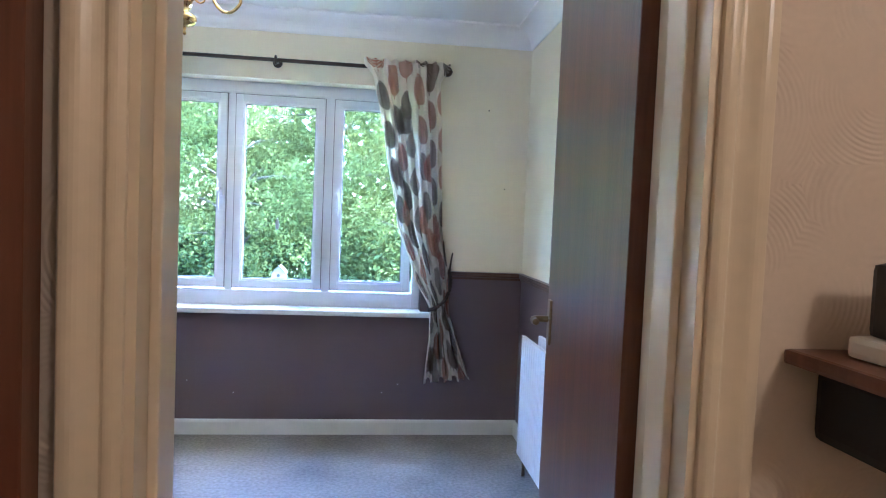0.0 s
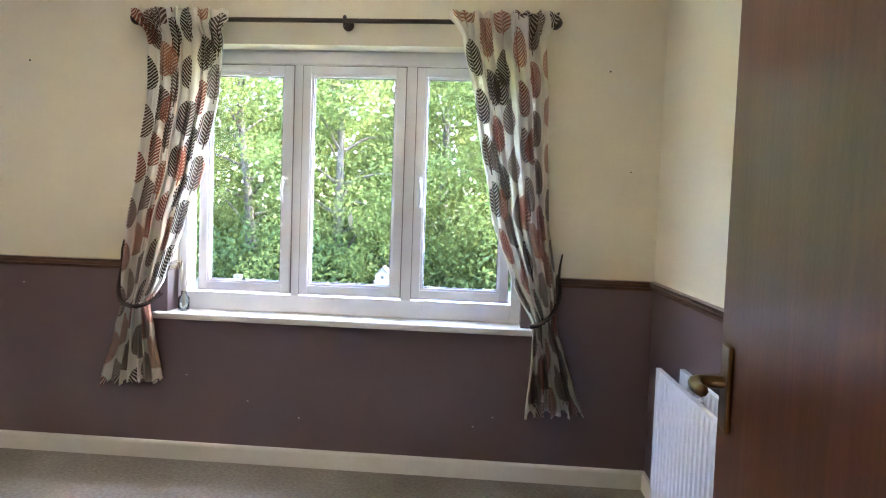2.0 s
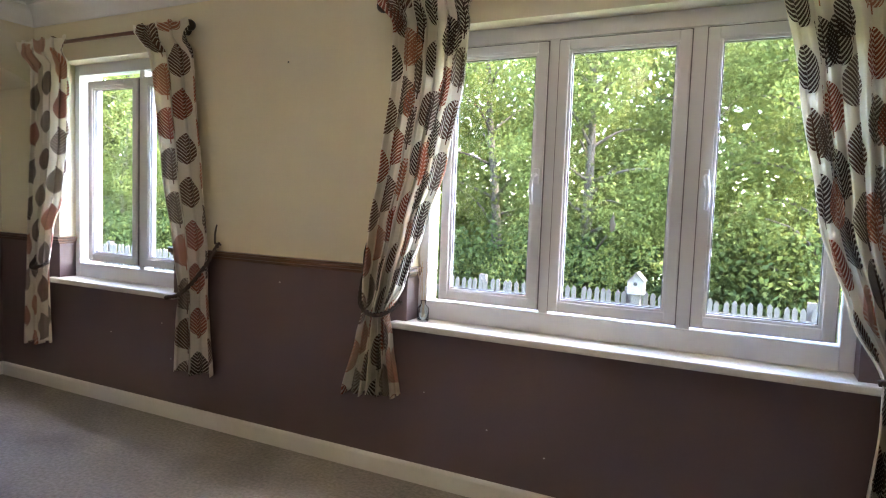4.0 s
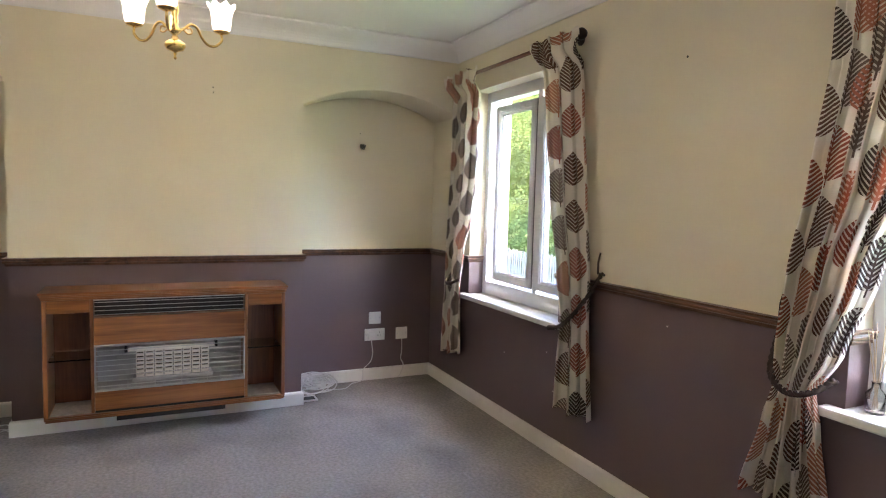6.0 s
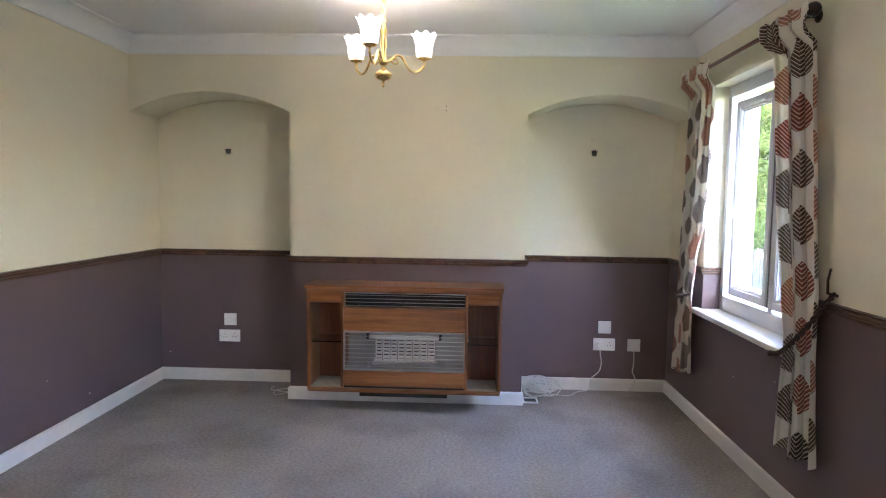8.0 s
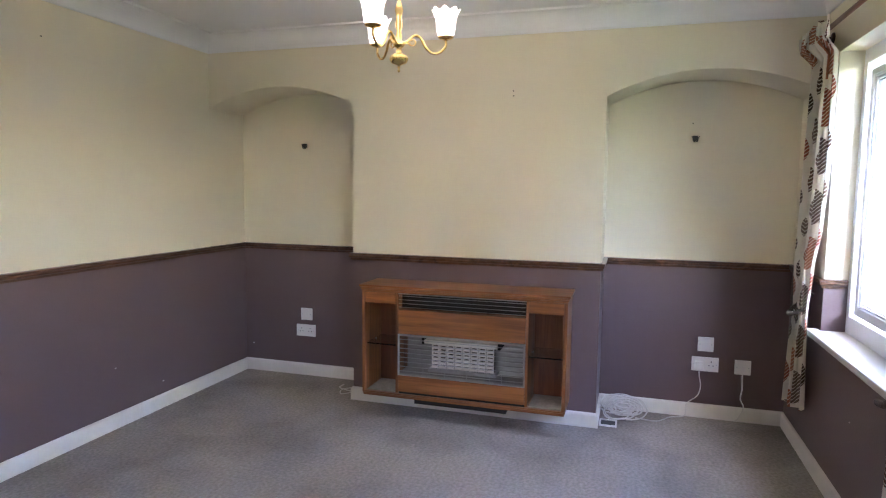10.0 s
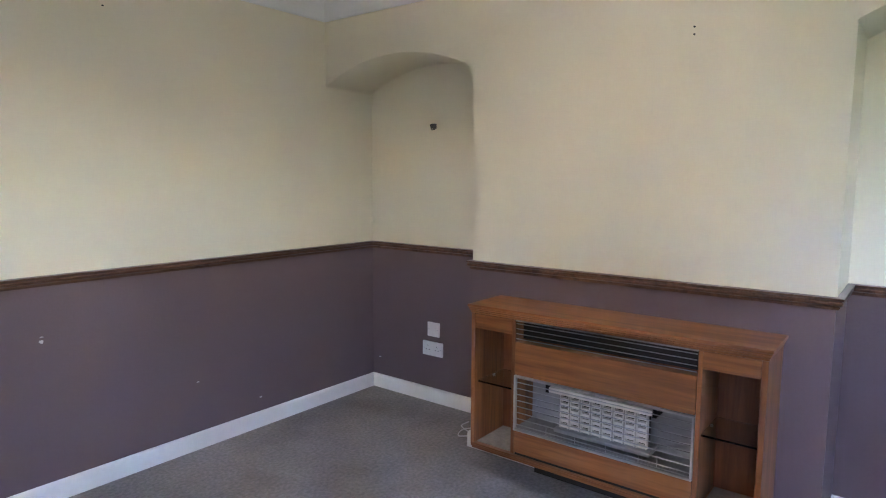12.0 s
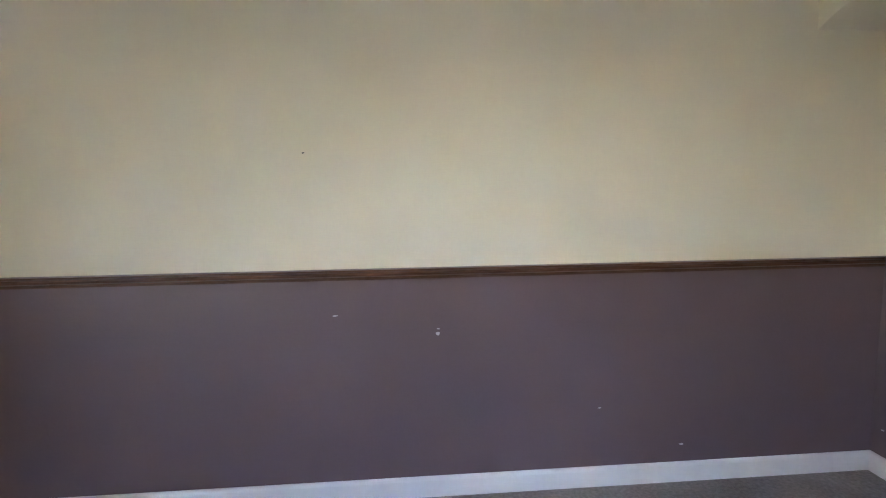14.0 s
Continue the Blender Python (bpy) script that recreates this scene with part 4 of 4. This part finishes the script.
# ---------- sockets, cables, small things ----------
def socket(y, z, width, label, gangs):
    ob = empty("wall_socket", (ALC, y, z), label, "socket")
    bm = bmesh.new()
    box(bm, 0, 0.011, -width / 2, width / 2, -0.043, 0.043, bevel=0.003)
    pl = part("face_plate", bm, PLASTIC, ob)
    for g in gangs:
        for dy, dz, w, h in ((0, 0.016, 0.004, 0.008), (-0.011, -0.006, 0.007, 0.004), (0.011, -0.006, 0.007, 0.004)):
            part("slot", (lambda b: (box(b, 0.0105, 0.0115, g + dy - w / 2, g + dy + w / 2, dz - h / 2, dz + h / 2), b)[1])(bmesh.new()), BLACK, pl)
        bm = bmesh.new()
        box(bm, 0.011, 0.0145, g + 0.018, g + 0.026, 0.012, 0.03, bevel=0.001)
        part("switch", bm, PLASTIC, pl)
    if not gangs:
        part("switch", (lambda b: (box(b, 0.011, 0.0145, 0.004, 0.018, -0.012, 0.012, bevel=0.001), b)[1])(bmesh.new()), PLASTIC, pl)
    for g in (-width / 2 + 0.012, width / 2 - 0.012):
        part("screw", (lambda b: (box(b, 0.0105, 0.0118, g - 0.003, g + 0.003, -0.003, 0.003), b)[1])(bmesh.new()), STEEL, pl)
    return ob


socket(0.505, 0.447, 0.088, "white single wall plate in the dark alcove", [])
socket(0.499, 0.328, 0.15, "white double wall socket", [-0.034, 0.034])
socket(3.165, 0.450, 0.088, "white single wall plate above a socket", [])
socket(3.166, 0.329, 0.15, "white double wall socket with a plug in it", [0.034])
socket(3.372, 0.327, 0.088, "white single aerial socket with a cable", [])

plug = boxes("plug", PLASTIC, (ALC + 0.0125, ALC + 0.045, 3.108, 3.156, 0.3, 0.35), bevel=0.007)
tagged(plug, "white mains plug pushed into the wall socket", "plug")
bm = bmesh.new()
tube(bm, smooth_path([(ALC + 0.035, 3.132, 0.302), (ALC + 0.04, 3.135, 0.26), (ALC + 0.03, 3.145, 0.2), (ALC + 0.03, 3.13, 0.14), (ALC + 0.05, 3.07, 0.09), (ALC + 0.06, 3.06, 0.02), (ALC + 0.08, 2.98, 0.008), (-0.2, 2.9, 0.008), (-0.2, 2.78, 0.012)], 8), 0.0035, 6)
tagged(part("mains_cable", bm, CABLE, None, "", True), "white mains cable hanging to the carpet", "cable")
bm = bmesh.new()
tube(bm, smooth_path([(ALC + 0.012, 3.372, 0.285), (ALC + 0.014, 3.374, 0.2), (ALC + 0.012, 3.368, 0.14), (ALC + 0.022, 3.385, 0.09), (ALC + 0.03, 3.36, 0.03), (ALC + 0.03, 3.34, 0.006)], 8), 0.0038, 6)
tagged(part("aerial_cable", bm, CABLE, None, "", True), "white aerial cable running down to the floor", "cable")
rng = random.Random(5)
bm = bmesh.new()
pts = []
for i in range(230):
    a = i * 0.30
    r = 0.072 + 0.026 * math.sin(i * 0.171) + 0.014 * math.sin(i * 0.053 + 1) + rng.uniform(-0.004, 0.004)
    pts.append((-0.215 + r * 1.0 * math.cos(a) + 0.03 * math.sin(i * 0.043), 2.708 + 0.022 * math.sin(i * 0.067 + 2) + r * 1.15 * math.sin(a), 0.008 + 0.035 * (i / 230) + 0.012 * math.sin(a * 1.0 + i * 0.01) + 0.012 + max(0.0, 0.03 - 0.42 * r * math.cos(a))))
tube(bm, pts, 0.0042, 6)
tagged(part("coiled_cable", bm, CABLE, None, "", True), "coil of white cable lying on the carpet", "cable")
bm = bmesh.new()
tube(bm, smooth_path([(-0.03, 1.03, 0.02), (-0.1, 0.99, 0.006), (-0.05, 0.93, 0.006), (-0.14, 0.9, 0.006), (-0.2, 0.98, 0.006), (-0.1, 1.02, 0.012), (-0.16, 0.87, 0.006), (-0.24, 0.86, 0.006)], 8), 0.003, 6)
tagged(part("loose_cable", bm, CABLE, None, "", True), "short loose white cable beside the chimney breast", "cable")
vent = empty("floor_vent", (-0.085, 2.628, 0.0), "small white floor vent by the chimney breast", "vent")
boxes("vent_frame", PLASTIC, (-0.05, -0.04, -0.05, 0.05, 0, 0.009), (0.04, 0.05, -0.05, 0.05, 0, 0.009), (-0.04, 0.04, -0.05, -0.04, 0, 0.009), (-0.04, 0.04, 0.04, 0.05, 0, 0.009), parent=vent)
boxes("vent_grille", SMOKED, (-0.04, 0.04, -0.04, 0.04, 0, 0.004), parent=vent)

for y, z in ((0.507, 1.642), (3.052, 1.662)):
    w = empty("wall_light_wiring", (ALC, y, z), "bare dark wiring stub of a removed wall light", "wiring")
    bm = bmesh.new()
    box(bm, 0.001, 0.022, -0.016, 0.012, -0.013, 0.015, bevel=0.003)
    part("terminal_block", bm, WIRE, w)
    for k in (-1, 1):
        bm = bmesh.new()
        tube(bm, smooth_path([(0.0, 0, -0.01), (0.02, 0.008 * k, -0.02), (0.026, 0.012 * k, -0.004), (0.02, 0.02 * k, 0.012)], 5), 0.003, 6)
        part("wire", bm, WIRE, w, "", True)

# reed diffuser on the window board
rd = empty("reed_diffuser", (2.76, 3.64, W1[2]), "small clear glass reed diffuser on the window board", "diffuser")
bm = bmesh.new()
lathe(bm, [(0.001, 0.001), (0.024, 0.001), (0.026, 0.006), (0.026, 0.06), (0.012, 0.075), (0.012, 0.092), (0.014, 0.094), (0.009, 0.094), (0.009, 0.076), (0.022, 0.058), (0.022, 0.008), (0.001, 0.006)], 20)
part("bottle", bm, CLEAR, rd, "", True)
REED = material("pale_reed", (0.6, 0.5, 0.36), 0.8)
for i in range(6):
    a = i * 1.05
    bm = bmesh.new()
    tube(bm, [(0.008 * math.cos(a + 3), 0.008 * math.sin(a + 3), 0.012), (0.035 * math.cos(a), 0.012 * math.sin(a), 0.24 + 0.012 * (i % 3))], 0.0016, 5)
    part("reed", bm, REED, rd)


def chips(name, mat, spots, label, category):
    """Small chips and nail holes, slightly raised from a wall."""
    for axis, at, x, z, w, h in spots:
        bm = bmesh.new()
        r = random.Random(int(1000 * (x + z)))
        ring = []
        for i in range(9):
            a = 2 * math.pi * i / 9
            k = r.uniform(0.6, 1.0)
            ring.append((w * k * math.cos(a), h * k * math.sin(a)))
        sgn = -1 if axis == "n" else 1
        lay = []
        for d in (0.0005, 0.002):
            if axis == "x":
                lay.append([bm.verts.new((at + d, x + p, z + q)) for p, q in ring])
            else:
                lay.append([bm.verts.new((x + p, at + sgn * d, z + q)) for p, q in ring])
        bm.faces.new(lay[1])
        for i in range(9):
            bm.faces.new((lay[0][i], lay[0][(i + 1) % 9], lay[1][(i + 1) % 9], lay[1][i]))
        tagged(part(name, bm, mat), label, category)


chips("paint_chip", SCUFF, [("s", 0.0, 1.532, 0.681, 0.011, 0.009), ("s", 0.0, 1.53, 0.70, 0.009, 0.002), ("s", 0.0, 1.931, 0.765, 0.012, 0.003), ("s", 0.0, 0.5, 0.162, 0.012, 0.004), ("s", 0.0, 0.86, 0.34, 0.008, 0.003),
                            ("n", DEEP, 3.35, 0.233, 0.006, 0.004), ("n", DEEP, 2.80, 0.41, 0.005, 0.003), ("n", DEEP, 3.10, 0.3, 0.005, 0.003), ("n", DEEP, 4.17, 0.24, 0.005, 0.003), ("n", DEEP, 4.26, 0.29, 0.005, 0.003),
                            ("n", DEEP, 1.98, 0.82, 0.006, 0.004), ("n", DEEP, 0.72, 0.42, 0.006, 0.004), ("n", DEEP, 1.22, 0.33, 0.006, 0.005), ("n", DEEP, 1.15, 0.52, 0.006, 0.004), ("x", ALC, 0.06, 0.2, 0.01, 0.004)],
      "small pale chip in the brown paint", "paint chip")
chips("nail", WIRE, [("s", 0.0, 2.032, 1.393, 0.007, 0.003), ("s", 0.0, 1.221, 2.054, 0.007, 0.004), ("n", DEEP, 2.011, 1.878, 0.006, 0.006), ("n", DEEP, 4.72, 1.87, 0.005, 0.005), ("n", DEEP, 4.83, 1.43, 0.005, 0.005),
                     ("x", 0.0, 2.045, 1.912, 0.005, 0.005), ("x", 0.0, 2.045, 1.885, 0.005, 0.005), ("x", ALC, 3.035, 1.75, 0.004, 0.004)], "small dark nail stuck in the cream wall", "nail")

chips("glass_mark", PLASTIC, [("s", GY + 0.0145, 3.545, 1.175, 0.012, 0.045)], "small white mark on the middle window pane", "smear")

# hall shelf with its black box and a small device
hs = empty("hall_shelf", (4.875, HF, 1.092), "dark wooden hall shelf on the plaster wall", "shelf")
boxes("shelf_board", SAPELE, (-0.26, 0.28, -0.2, 0, -0.02, 0.0), parent=hs, bevel=0.006)
boxes("drawer_box", BLACK, (-0.215, 0.24, -0.17, -0.002, -0.12, -0.021), parent=hs, bevel=0.015)
dv = empty("telephone_base", (4.712, HF - 0.1, 1.092), "white and black cordless phone base on the shelf", "telephone")
boxes("base", PLASTIC, (-0.05, 0.05, -0.04, 0.05, 0.0, 0.028), parent=dv, bevel=0.008)
boxes("handset", SMOKED, (-0.042, 0.042, -0.02, 0.03, 0.0285, 0.118), parent=dv, bevel=0.01)
bulb("hall_lamp", (5.0, -0.7, 2.1), 0.27, (1.0, 0.76, 0.48), 0.08)

# ---------- garden ----------
GZ = -0.55
bm = bmesh.new()
R = 400
vs = [[bm.verts.new((math.copysign(abs(u) ** 3, u) * R, 3.88 + (v ** 3) * R, GZ)) for u in [k / 12 - 1 for k in range(25)]] for v in [k / 16 - 1 for k in range(33)]]
for a, b in zip(vs, vs[1:]):
    for i in range(24):
        bm.faces.new((a[i], a[i + 1], b[i + 1], b[i]))
tagged(part("ground", bm, GRASS), "rough garden lawn running to the trees", "ground", kind="structure")
tagged(boxes("wall_outer", BRICK, (-1.5, ALC - 0.15, N0, N1, GZ, 2.6), (LEN + 0.15, 6.5, N0, N1, GZ, 2.6), (ALC - 0.15, LEN + 0.15, N0 + 0.05, N1, GZ, 0.0)), "rendered outer wall of the house", "wall", kind="structure")


def fence():
    y, top_z = 8.8, 0.3
    top = empty("picket_fence", (2.5, y, GZ), "weathered white-grey picket fence at the lawn's end", "fence")
    bm = bmesh.new()
    h = top_z - GZ
    prof = [(-0.027, 0), (0.027, 0), (0.027, h - 0.035), (0, h), (-0.027, h - 0.035)]
    f0 = [bm.verts.new((x, 0, z)) for x, z in prof]
    f1 = [bm.verts.new((x, 0.018, z)) for x, z in prof]
    bm.faces.new(f0), bm.faces.new(f1)
    for i in range(5):
        bm.faces.new((f0[i], f0[(i + 1) % 5], f1[(i + 1) % 5], f1[i]))
    first = part("picket", bm, FENCE, top)
    rg = random.Random(3)
    first.location = (-15.0, 0, 0)
    for i in range(1, 252):
        p = first.copy()
        scene.collection.objects.link(p)
        p.location = (-15.0 + i * 0.085, rg.uniform(-0.006, 0.006), rg.uniform(-0.03, 0.01))
        p.rotation_euler = (0, radians(rg.uniform(-1.6, 1.6)), 0)
    for z in (0.2, 0.62):
        boxes("fence_rail", FENCE, (-15.1, 6.4, 0.02, 0.055, z, z + 0.07), parent=top)
    for i in range(12):
        boxes("post", FENCE, (-15 + i * 1.9, -14.91 + i * 1.9, 0.056, 0.146, 0, h + 0.03), parent=top)


fence()


def birdhouse():
    top = empty("birdhouse", (2.86, 8.7, 0.28), "white wooden bird house on a fence post", "birdhouse")
    bm = bmesh.new()
    w, d, h, g = 0.09, 0.08, 0.15, 0.25
    f = [[bm.verts.new((x, y, z)) for x, z in ((-w, 0), (w, 0), (w, h), (0, g), (-w, h))] for y in (-d, d)]
    bm.faces.new(f[0]), bm.faces.new(f[1])
    for i in range(5):
        bm.faces.new((f[0][i], f[0][(i + 1) % 5], f[1][(i + 1) % 5], f[1][i]))
    part("body", bm, OLDPAINT, top)
    for s in (-1, 1):
        bm = bmesh.new()
        box(bm, 0, 0.145, -d - 0.03, d + 0.03, 0, 0.012)
        bm.transform(Matrix.Translation((0, 0, g + 0.004)) @ Matrix.Rotation(radians(48 if s > 0 else 132), 4, "Y"))
        part("roof_board", bm, FENCE, top)
    bm = bmesh.new()
    lathe(bm, [(0.001, 0), (0.022, 0), (0.022, 0.004), (0.001, 0.004)], 14)
    bm.transform(Matrix.Translation((0, -d - 0.001, 0.12)) @ Matrix.Rotation(math.pi / 2, 4, "X"))
    part("entrance_hole", bm, BLACK, top)
    boxes("post", FENCE, (-0.05, 0.05, -0.04, 0.05, GZ - 0.28, 0), parent=top)


birdhouse()


def leaf_cloud(name, centres, mat, size, seed, parent=None):
    """Leaves as small bent blades scattered round centres (x, y, z, radius, count)."""
    r = np.random.RandomState(seed)
    pos = []
    for x, y, z, rad, cnt in centres:
        d = r.normal(size=(cnt, 3))
        d /= np.linalg.norm(d, axis=1)[:, None]
        pos.append(np.array([x, y, z]) + d * (rad * (0.45 + 0.6 * r.rand(cnt) ** 0.6))[:, None] * np.array([1, 1, 0.8]))
    pos = np.concatenate(pos)
    pos = pos[pos[:, 2] > GZ + 0.05]
    n = len(pos)
    a = r.normal(size=(n, 3))
    a /= np.linalg.norm(a, axis=1)[:, None]
    b = np.cross(a, r.normal(size=(n, 3)))
    b /= np.linalg.norm(b, axis=1)[:, None]
    c = np.cross(a, b)
    s = (size * (0.6 + 0.8 * r.rand(n)))[:, None]
    v = np.stack([pos - a * s, pos + b * s * 0.55 + c * s * 0.15, pos + a * s, pos - b * s * 0.55 + c * s * 0.15], 1).reshape(-1, 3)
    i = np.arange(n)[:, None] * 4
    f = np.concatenate([i + np.array([[0, 1, 2]]), i + np.array([[0, 2, 3]])])
    me = bpy.data.meshes.new(name)
    me.from_pydata(v.tolist(), [], f.tolist())
    me.materials.append(mat)
    ob = new(name, me)
    ob.parent = parent
    return ob


def tree(x, y, height, spread, seed, count, label):
    top = empty("tree", (x, y, GZ), label, "tree", "trees behind the fence")
    rg = random.Random(seed)
    bm = bmesh.new()
    lean = Vector((rg.uniform(-0.4, 0.4), rg.uniform(-0.3, 0.3), height))
    stem = smooth_path([(0, 0, 0), (lean.x * 0.2, lean.y * 0.3, height * 0.33), (lean.x * 0.7, lean.y * 0.6, height * 0.66), tuple(lean)], 6)
    m = len(stem)
    tube(bm, stem, [0.1 * (1 - 0.9 * k / m) + 0.008 for k in range(m)], 8)
    centres = []
    for k in range(26):
        t = 0.06 + 0.92 * k / 26
        p = stem[min(int(t * m), m - 1)]
        a = k * 2.4 + rg.uniform(-0.4, 0.4)
        reach = spread * (0.55 + 0.45 * math.sin(math.pi * min(1, t + 0.12))) * rg.uniform(0.6, 1.1)
        e = Vector(p) + Vector((math.cos(a) * reach, math.sin(a) * reach * 0.8, rg.uniform(0.1, 0.7)))
        mid = (Vector(p) + e) / 2 + Vector((0, 0, 0.12))
        tube(bm, smooth_path([tuple(p), tuple(mid), tuple(e)], 4), [0.028 * (1 - 0.1 * q) for q in range(9)], 5)
        for q, rad in ((e, 0.55), (mid, 0.5)):
            centres.append((q.x, q.y, q.z, rad * rg.uniform(0.7, 1.15), int(count / 52)))
        for _ in range(2):
            centres.append((e.x + rg.uniform(-0.5, 0.5), e.y + rg.uniform(-0.4, 0.4), e.z + rg.uniform(-0.5, 0.4), 0.3, int(count / 90)))
    part("trunk", bm, BARK, top, "", True)
    crown = leaf_cloud("crown", centres, LEAVES, 0.029, seed, top)
    return top


for i, (x, y, h, s) in enumerate([(-20, 12.5, 6.0, 1.7), (-17, 10.8, 5.4, 1.6), (-14.5, 11.6, 5.6, 1.6), (-12.2, 9.8, 4.8, 1.5), (-9.5, 10.2, 5.0, 1.6), (-6.6, 9.6, 4.6, 1.5), (-4.4, 10.6, 5.2, 1.6), (-2.0, 9.4, 4.4, 1.5), (0.2, 10.2, 5.0, 1.6),
                                 (1.9, 9.2, 4.4, 1.4), (3.4, 10.4, 5.1, 1.6), (4.9, 9.3, 4.5, 1.4)]):
    tree(x, y + 0.9, h, s, 20 + i, 20000, "leafy young birch with a pale green crown")
cs = []
rg = random.Random(8)
for i in range(200):
    cs.append((rg.uniform(-19, 5.8), rg.uniform(9.5, 10.6), GZ + rg.uniform(0.1, 1.2), rg.uniform(0.4, 0.75), 420))
tagged(leaf_cloud("hedge", cs, HEDGE, 0.045, 4), "dense dark green undergrowth behind the fence", "hedge", kind="stuff")
cs = []
for i in range(480):
    cs.append((rg.uniform(-38, 6.0), rg.uniform(12.5, 16.5), GZ + rg.uniform(0.2, 6.0), rg.uniform(0.9, 1.6), 230))
tagged(leaf_cloud("woodland", cs, LEAVES, 0.12, 6), "sunlit green woodland behind the garden", "woodland", kind="stuff")
